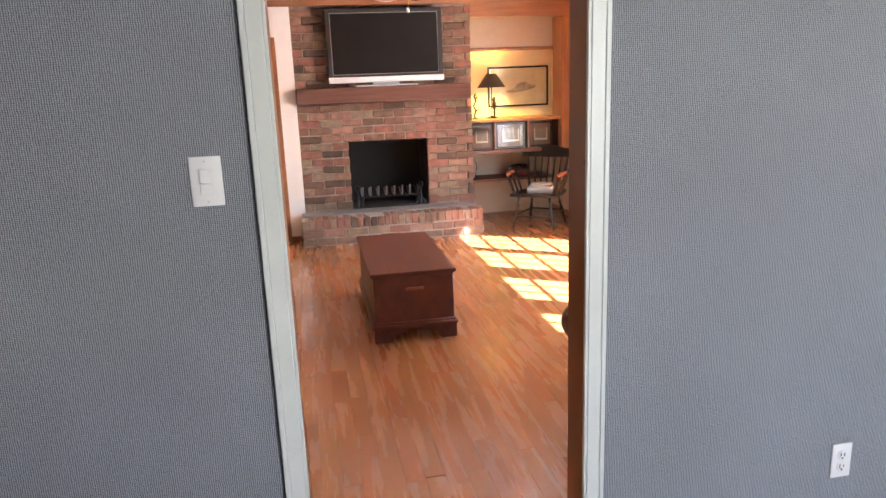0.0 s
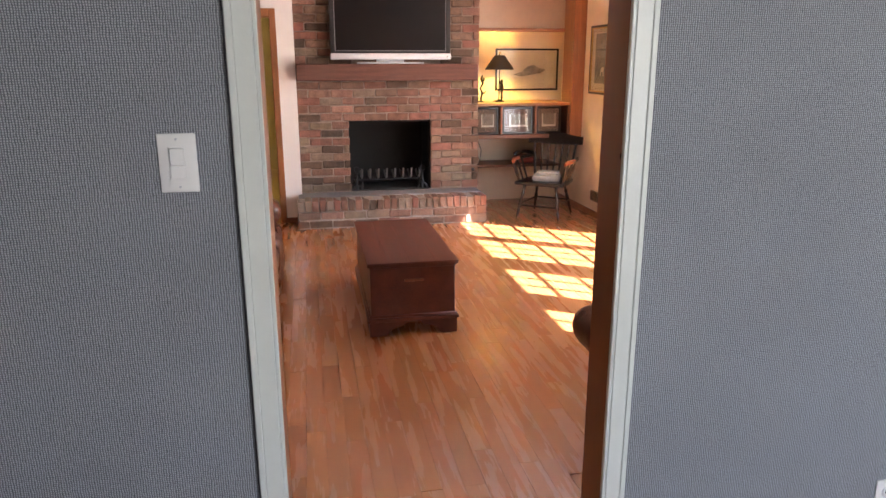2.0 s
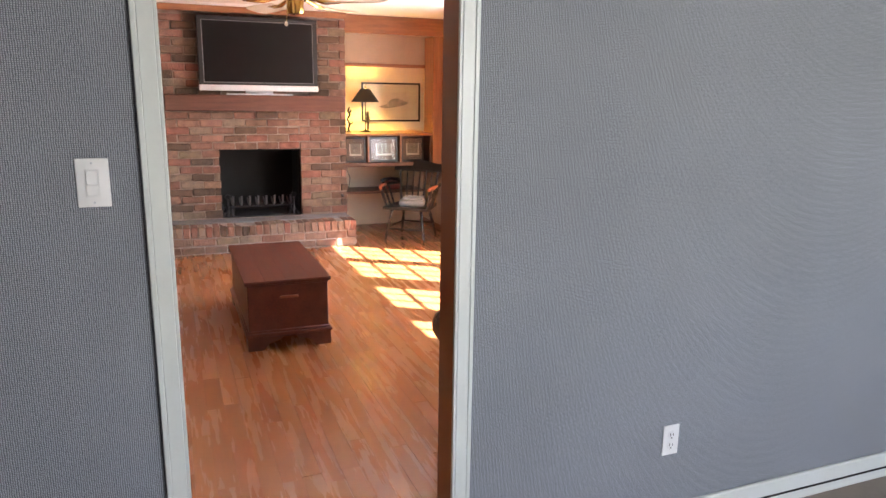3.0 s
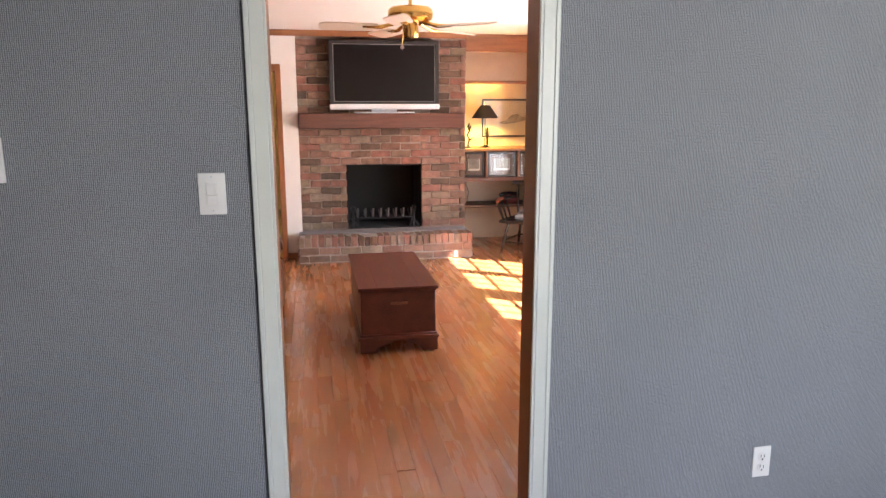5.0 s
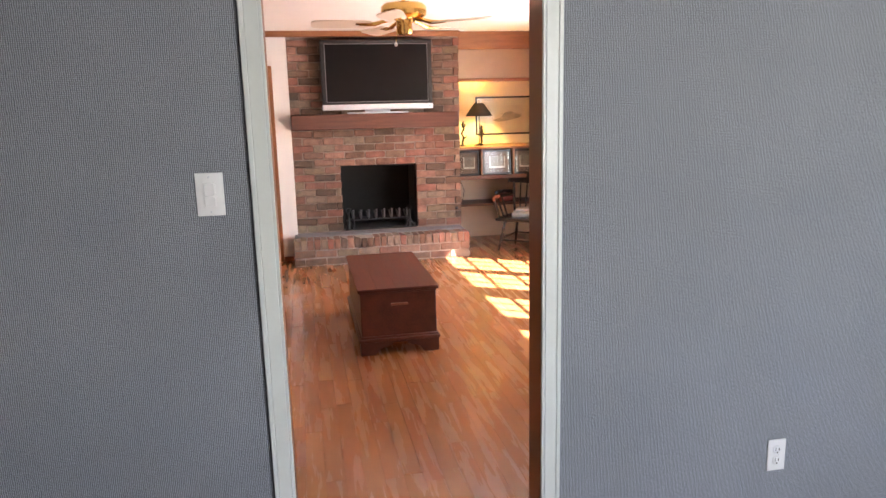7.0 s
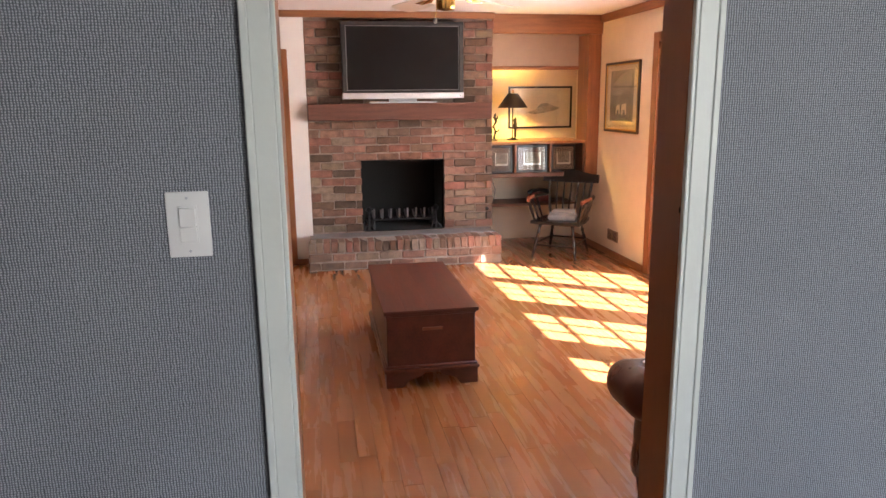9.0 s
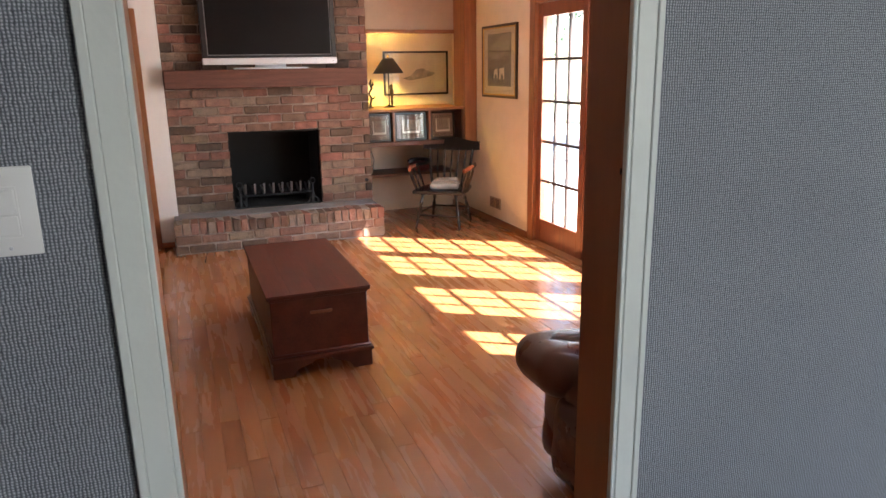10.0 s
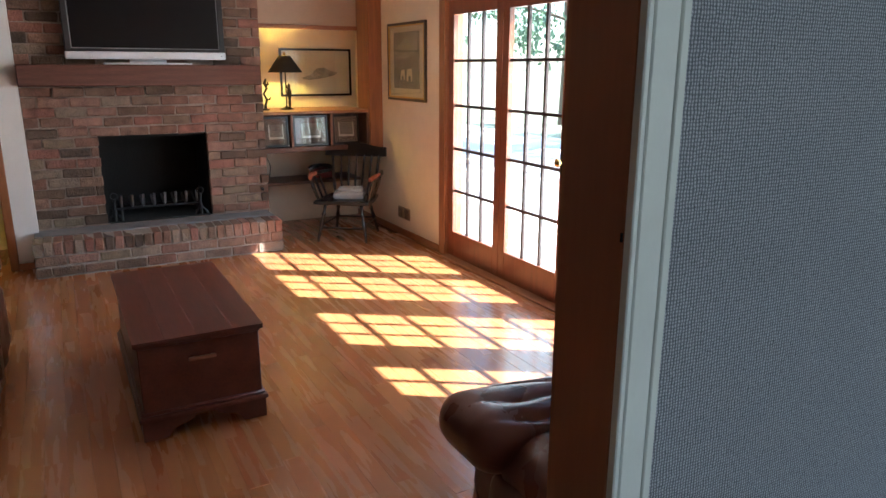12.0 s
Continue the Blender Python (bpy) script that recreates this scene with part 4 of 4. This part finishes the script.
sofa = loveseat()
sofa.location.x += 0.10
pil = thing("throw_pillow", "cream throw pillow leaning on the brown loveseat", "pillow", at=(-0.65, 2.79, 0.44))
bm = cushion(0, 0, 0, 0.41, 0.40, 0.14, 0.068, 0.0, 0.008, 14)
for v in bm.verts:
    e = max(abs(v.co.x) / 0.205, abs(v.co.y) / 0.20)
    v.co.z *= 1 - 0.75 * e ** 3
bmesh.ops.transform(bm, matrix=pose(-0.71, 2.79, 0.615, 0, 66, -10) @ Matrix.Rotation(radians(62), 4, "Z"), verts=bm.verts)
part("cover", bm, mat("cream_cloth", (0.72, 0.66, 0.50), 0.9, spread=0.08, bump=0.2, bump_scale=300), pil)

rec = thing("leather_armchair", "dark brown leather armchair with stuffed wrinkled arms", "armchair", at=(1.5, 0.66, 0))
part("base", cushion(1.55, 0.66, 0.2, 0.86, 0.62, 0.32, 0.05, 0, 0.006), LEATHER, rec)
part("seat_cushion", cushion(1.42, 0.64, 0.40, 0.66, 0.5, 0.18, 0.08, 0.03, 0.012, 14), LEATHER, rec)
part("front_panel", cushion(1.13, 0.64, 0.24, 0.14, 0.5, 0.32, 0.06, 0, 0.012, 12), LEATHER, rec)
part("back", cushion(0, 0, 0, 0.3, 0.86, 0.62, 0.12, 0, 0.016, 14, pose(1.92, 0.62, 0.64, 0, 12)), LEATHER, rec)


def arm_pad(cy, seed):
    """A stuffed arm, fat at its front end, with creases running along it."""
    bm = cushion(0, 0, 0, 0.86, 0.30, 0.19, 0.094, 0.0, 0.0, 44)
    for v in bm.verts:
        u = (v.co.x + 0.43) / 0.86
        v.co.y *= 1 + 0.08 * math.cos(u * 5)
        f = max(0.0, min(1.0, (u - 0.05) / 0.16))
        bend = 2.2 * noise.noise(Vector((u * 4 + seed, v.co.y * 8, 1)))
        crease = 1 - abs(math.sin(v.co.y * 34 + 2.6 * u + bend)) ** 0.6
        v.co.z += (-0.020 * crease * f + 0.008 * noise.noise(Vector((u * 5, v.co.y * 7 + seed, 2)))) * (v.co.z > -0.03)
        v.co.z -= 0.065 * u
    bmesh.ops.transform(bm, matrix=pose(1.443, cy, 0.472), verts=bm.verts)
    return bm


part("arm_pad", arm_pad(0.965, 0.0), LEATHER, rec)
part("arm", cushion(1.49, 0.95, 0.24, 0.74, 0.22, 0.36, 0.05, 0, 0.01, 12), LEATHER, rec)
part("arm_pad", arm_pad(0.33, 4.0), LEATHER, rec)
part("arm", cushion(1.49, 0.33, 0.24, 0.74, 0.22, 0.36, 0.05, 0, 0.01, 12), LEATHER, rec)
for x in (1.2, 1.85):
    for y in (0.35, 0.93):
        part("foot", lathe([(0.025, 0), (0.03, 0.07)], pose(x, y, 0), 10), BLACK, rec)

# ---- hall: open door leaf, closet doors ----
HDOOR = mat("hall_door_paint", (0.80, 0.76, 0.66), 0.5, spread=0.04)


def panel_door(w, h, label):
    """A door leaf with raised panels, hinge at the origin, running along +x, 35 mm thick."""
    root = thing("panel_door", label, "door")
    part("slab", boxes((0, w, 0, 0.035, 0.01, h, 0.003)), HDOOR, root)
    for x0 in (0.08, w / 2 + 0.03):
        for z0, z1 in ((0.14, 0.78), (0.9, h - 0.5), (h - 0.4, h - 0.1)):
            part("panel", boxes((x0, x0 + w / 2 - 0.11, -0.006, 0, z0, z1, 0.005)), HDOOR, root)
    part("knob", lathe([(0.024, 0), (0.024, 0.005), (0.01, 0.008), (0.01, 0.03), (0.026, 0.038), (0.026, 0.052), (0.012, 0.06)], pose(w - 0.06, 0, 0.93, 90), 14), BRASS, root, "brass knob")
    return root


d = panel_door(0.62, 1.88, "pale painted panel door standing open into the hall")
d.matrix_basis = pose(HX0 + 0.004, YB + 0.13, 0, 0, 0, 84)
for y in (7.05, 7.72):
    d = panel_door(0.66, 1.95, "pale painted closet door, closed, in the hall wall")
    d.matrix_basis = pose(HX + 0.04, y, 0, 0, 0, 90)
# assumed fixture at the added hall bulb, hidden by the door header
lampcase = thing("hall_light", "small round hall ceiling light, unseen, place assumed", "ceiling light", at=(-0.6, 5.85, CEIL_Z))
part("rim", lathe([(0.11, CEIL_Z), (0.112, CEIL_Z - 0.025), (0.09, CEIL_Z - 0.03)], pose(-0.6, 5.85, 0), 24), BRASS, lampcase)
# ---- outside the glazed doors ----
EAVE = mat("eave_paint", (0.72, 0.70, 0.66), 0.7, spread=0.06)
setting("roof_eave", boxes((XR + 0.14, XR + 0.49, -0.6, 6.6, 2.40, 2.47, 0.004), (XR + 0.49, XR + 0.515, -0.6, 6.6, 2.37, 2.52, 0.004)), EAVE, "pale painted roof eave above the glazed doors", "roof")
# lawn colour lightened so that it washes out like glare
LAWN = mat("lawn", (0.27, 0.29, 0.19), 0.9, spread=0.4, scale=3, bump=0.4)
PAVE = mat("patio_stone", (0.70, 0.68, 0.64), 0.8, spread=0.15, scale=3, bump=0.2)
setting("ground", boxes((-250, 300, -250, 250, -0.3, -0.16)), LAWN, "lawn outside the glazed doors, coloured pale for glare", "ground")
setting("pavement", boxes((XR + 0.14, 10.0, -6.0, 18.0, -0.156, -0.06, 0.01)), PAVE, "pale stone patio outside the glazed doors", "patio")
BARK = mat("bark", (0.11, 0.08, 0.055), 0.9, spread=0.4, scale=12, bump=0.5)
LEAF = mat("foliage", (0.09, 0.15, 0.085), 0.6, spread=0.5, scale=2)


def tree(x, y, h, spread, seed, label):
    rnd = random.Random(seed)
    root = thing("tree", label, "tree", "trees in the garden", at=(x, y, -0.16))
    trunk = tube([(x, y, -0.2), (x + 0.05, y, h * 0.3), (x - 0.05, y + 0.1, h * 0.6), (x, y, h * 0.9)], [0.16, 0.12, 0.08, 0.03], 10)
    limbs = []
    for k in range(9):
        a, z = k * 2.4 + rnd.random(), h * (0.28 + 0.07 * k)
        r = spread * (1.0 - 0.06 * k) * 0.8
        limbs.append(tube([(x, y, z), (x + r * 0.5 * math.cos(a), y + r * 0.5 * math.sin(a), z + 0.35), (x + r * math.cos(a), y + r * math.sin(a), z + 0.5)], [0.05, 0.03, 0.01], 6))
    part("trunk", join(trunk, *limbs), BARK, root)
    verts, faces = [], []
    for k in range(110):
        a, u = rnd.uniform(0, 6.283), rnd.random() ** 0.6
        z = h * rnd.uniform(0.25, 1.05)
        r = spread * u * (1.15 - 0.5 * z / h)
        c = Vector((x + r * math.cos(a), y + r * math.sin(a), z))
        size = rnd.uniform(0.25, 0.6)
        for j in range(90):
            p = c + Vector([rnd.gauss(0, size * 0.45) for _ in range(3)])
            q = Euler([rnd.uniform(0, 6.283) for _ in range(3)]).to_matrix()
            s = rnd.uniform(0.05, 0.1)
            i = len(verts)
            verts += [p + q @ Vector(v) * s for v in ((-1, 0, 0), (0, 0.5, 0.08), (1, 0, 0), (0, -0.5, 0.08))]
            faces.append((i, i + 1, i + 2, i + 3))
    me = bpy.data.meshes.new("crown")
    me.from_pydata(verts, [], faces)
    me.materials.append(LEAF)
    ob = new("crown", me)
    ob.parent = root
    ob.matrix_parent_inverse = Matrix.Translation(-root.location)
    return root


tree(10.5, 9.5, 5.5, 2.2, 1, "leafy green garden tree beyond the patio")
tree(12.5, 5.0, 6.5, 2.6, 2, "leafy green garden tree beyond the lawn")
tree(13.2, 16.0, 8.0, 3.8, 3, "leafy green garden tree beside the lawn")
tree(16.0, 9.0, 7.5, 3.0, 4, "tall leafy green tree at the garden's end")

# ---- bricks ----


def block(w, d, h, seed, bev=0.004):
    """A worn brick, its face to -y, its corner at the origin."""
    bm = boxes((0, w, 0, d, 0, h, bev))
    rnd = random.Random(seed)
    for v in bm.verts:
        v.co += Vector([rnd.uniform(-0.004, 0.004) for _ in range(3)])
    me = mesh_of("brick", bm, BRICK)
    return me


BW, CH, JT = 0.2135, 0.0757, 0.010
stretch_m = [block(BW - JT, 0.05, CH - JT, k, 0.007) for k in range(4)]
half_m = [block(BW / 2 - JT, 0.05, CH - JT, 10 + k) for k in range(3)]
lock_m = [block(0.067 - 0.010, 0.2, 0.096, 20 + k) for k in range(4)]
cuts = {}


def lay(x, y, z, me, owner, rnd, tilt=0.4):
    ob = new("brick", me)
    ob.parent = owner
    ob.location = (x, y + rnd.uniform(-0.003, 0.003), z)
    ob.rotation_euler = [radians(rnd.uniform(-tilt, tilt)) for _ in range(3)]
    ob.scale = (1.0, 1.0, rnd.uniform(0.92, 1.05))
    return ob


def cut_brick(w, h):
    key = (round(w, 2), round(h, 2))
    if key not in cuts:
        cuts[key] = block(key[0], 0.05, key[1], len(cuts) + 40)
    return cuts[key]


rnd = random.Random(5)
row = 0
z = 0.285
while z + CH < CEIL_Z - 0.03:
    x = BX0 + (0.0 if row % 2 else -BW / 2)
    hidden = 1.36 < z + CH / 2 < 1.51
    while x < BX1 - 0.01 and not hidden:
        a, b = max(x, BX0 + 0.002), min(x + BW - JT, BX1 - 0.004 + rnd.uniform(0, 0.01))
        spans = [(a, b)]
        if z < FZ1 - 0.012 and b > FX0 and a < FX1:
            spans = [(a, min(b, FX0)), (max(a, FX1), b)]
        for p, q in spans:
            if q - p > 0.03:
                me = stretch_m[rnd.randrange(4)] if q - p > BW - JT - 0.004 else cut_brick(q - p, CH - JT)
                lay(p, BY - 0.016 + rnd.uniform(-0.010, 0.006), z + rnd.uniform(-0.003, 0.003), me, breast, rnd, 1.3)
        x += BW
    row += 1
    z += CH
for r, z in enumerate((0.010, 0.089)):
    x = QX0 + (0.0 if r else -BW / 2)
    while x < QX1 - 0.02:
        a, b = max(x, QX0), min(x + BW - JT, QX1)
        if b - a > 0.03:
            lay(a, QY, z, stretch_m[rnd.randrange(4)] if b - a > BW - JT - 0.004 else cut_brick(b - a, CH - JT), hearth, rnd)
        x += BW
x = QX0
while x < QX1 - 0.05:
    lay(x, QY - 0.006, 0.168, lock_m[rnd.randrange(4)], hearth, rnd, 1.0)
    x += 0.067
part("slab", boxes((QX0 + 0.01, QX1 - 0.01, QY + 0.195, BY - 0.014, 0.255, 0.272, 0.004)), mat("grey_hearth_stone", (0.22, 0.21, 0.21), 0.7, spread=0.25, scale=6, bump=0.3), hearth, "grey stone slab")

# ---- floor boards ----
floor = setting("floor", boxes((XL - 0.05, XR + 0.02, TH - 0.13, 6.12, -0.03, -0.022)), SOOT, "honey-brown oak strip floor of the den", "floor")
PW, PT = 0.0815, 0.02
sizes = (0.4, 0.55, 0.75, 1.0)
plank_m = {}


def plank_mesh(n):
    if n not in plank_m:
        plank_m[n] = mesh_of("plank", boxes((0.0001, PW - 0.0001, 0.0002, n - 0.0002, -PT, 0, 0.0005)), OAK)
    return plank_m[n]


rnd = random.Random(9)
far = bmesh.new()
x, count = XL, 0
while x < XR - 0.01:
    y = -0.02 - rnd.uniform(0, 0.5)
    while y < 6.11:
        n = sizes[rnd.randrange(4)]
        a, b = max(y, 0.0), min(y + n, 6.115)
        if b - a > 0.02:
            if -0.75 < x < 2.5 and a < 5.0 and count < 300:
                n2 = max(0.05, round(b - a, 2))
                ob = new("plank", plank_mesh(n2))
                ob.parent = floor
                ob.location = (x, a, rnd.uniform(-0.0004, 0.0004))
                count += 1
            else:
                box(far, x + 0.0004, min(x + PW, XR + 0.01) - 0.0004, a, b - 0.001, -PT, 0)
        y += n
    x += PW
OAKF = mat("oak_floor_far", (0.37, 0.143, 0.052), 0.27, spread=0.075, scale=2.5, stretch=(8, 0.7, 1), per_object=0.09, hue=0.006, coat=0.5)
_f = OAKF.node_tree
_geo = _f.nodes.new("ShaderNodeNewGeometry")
for _l in [k for k in _f.links if k.from_node.type == "OBJECT_INFO"]:
    _f.links.new(_geo.outputs["Random Per Island"], _l.to_socket)
tagged(part("planks", far, OAKF, floor, smooth=None), kind="stuff")
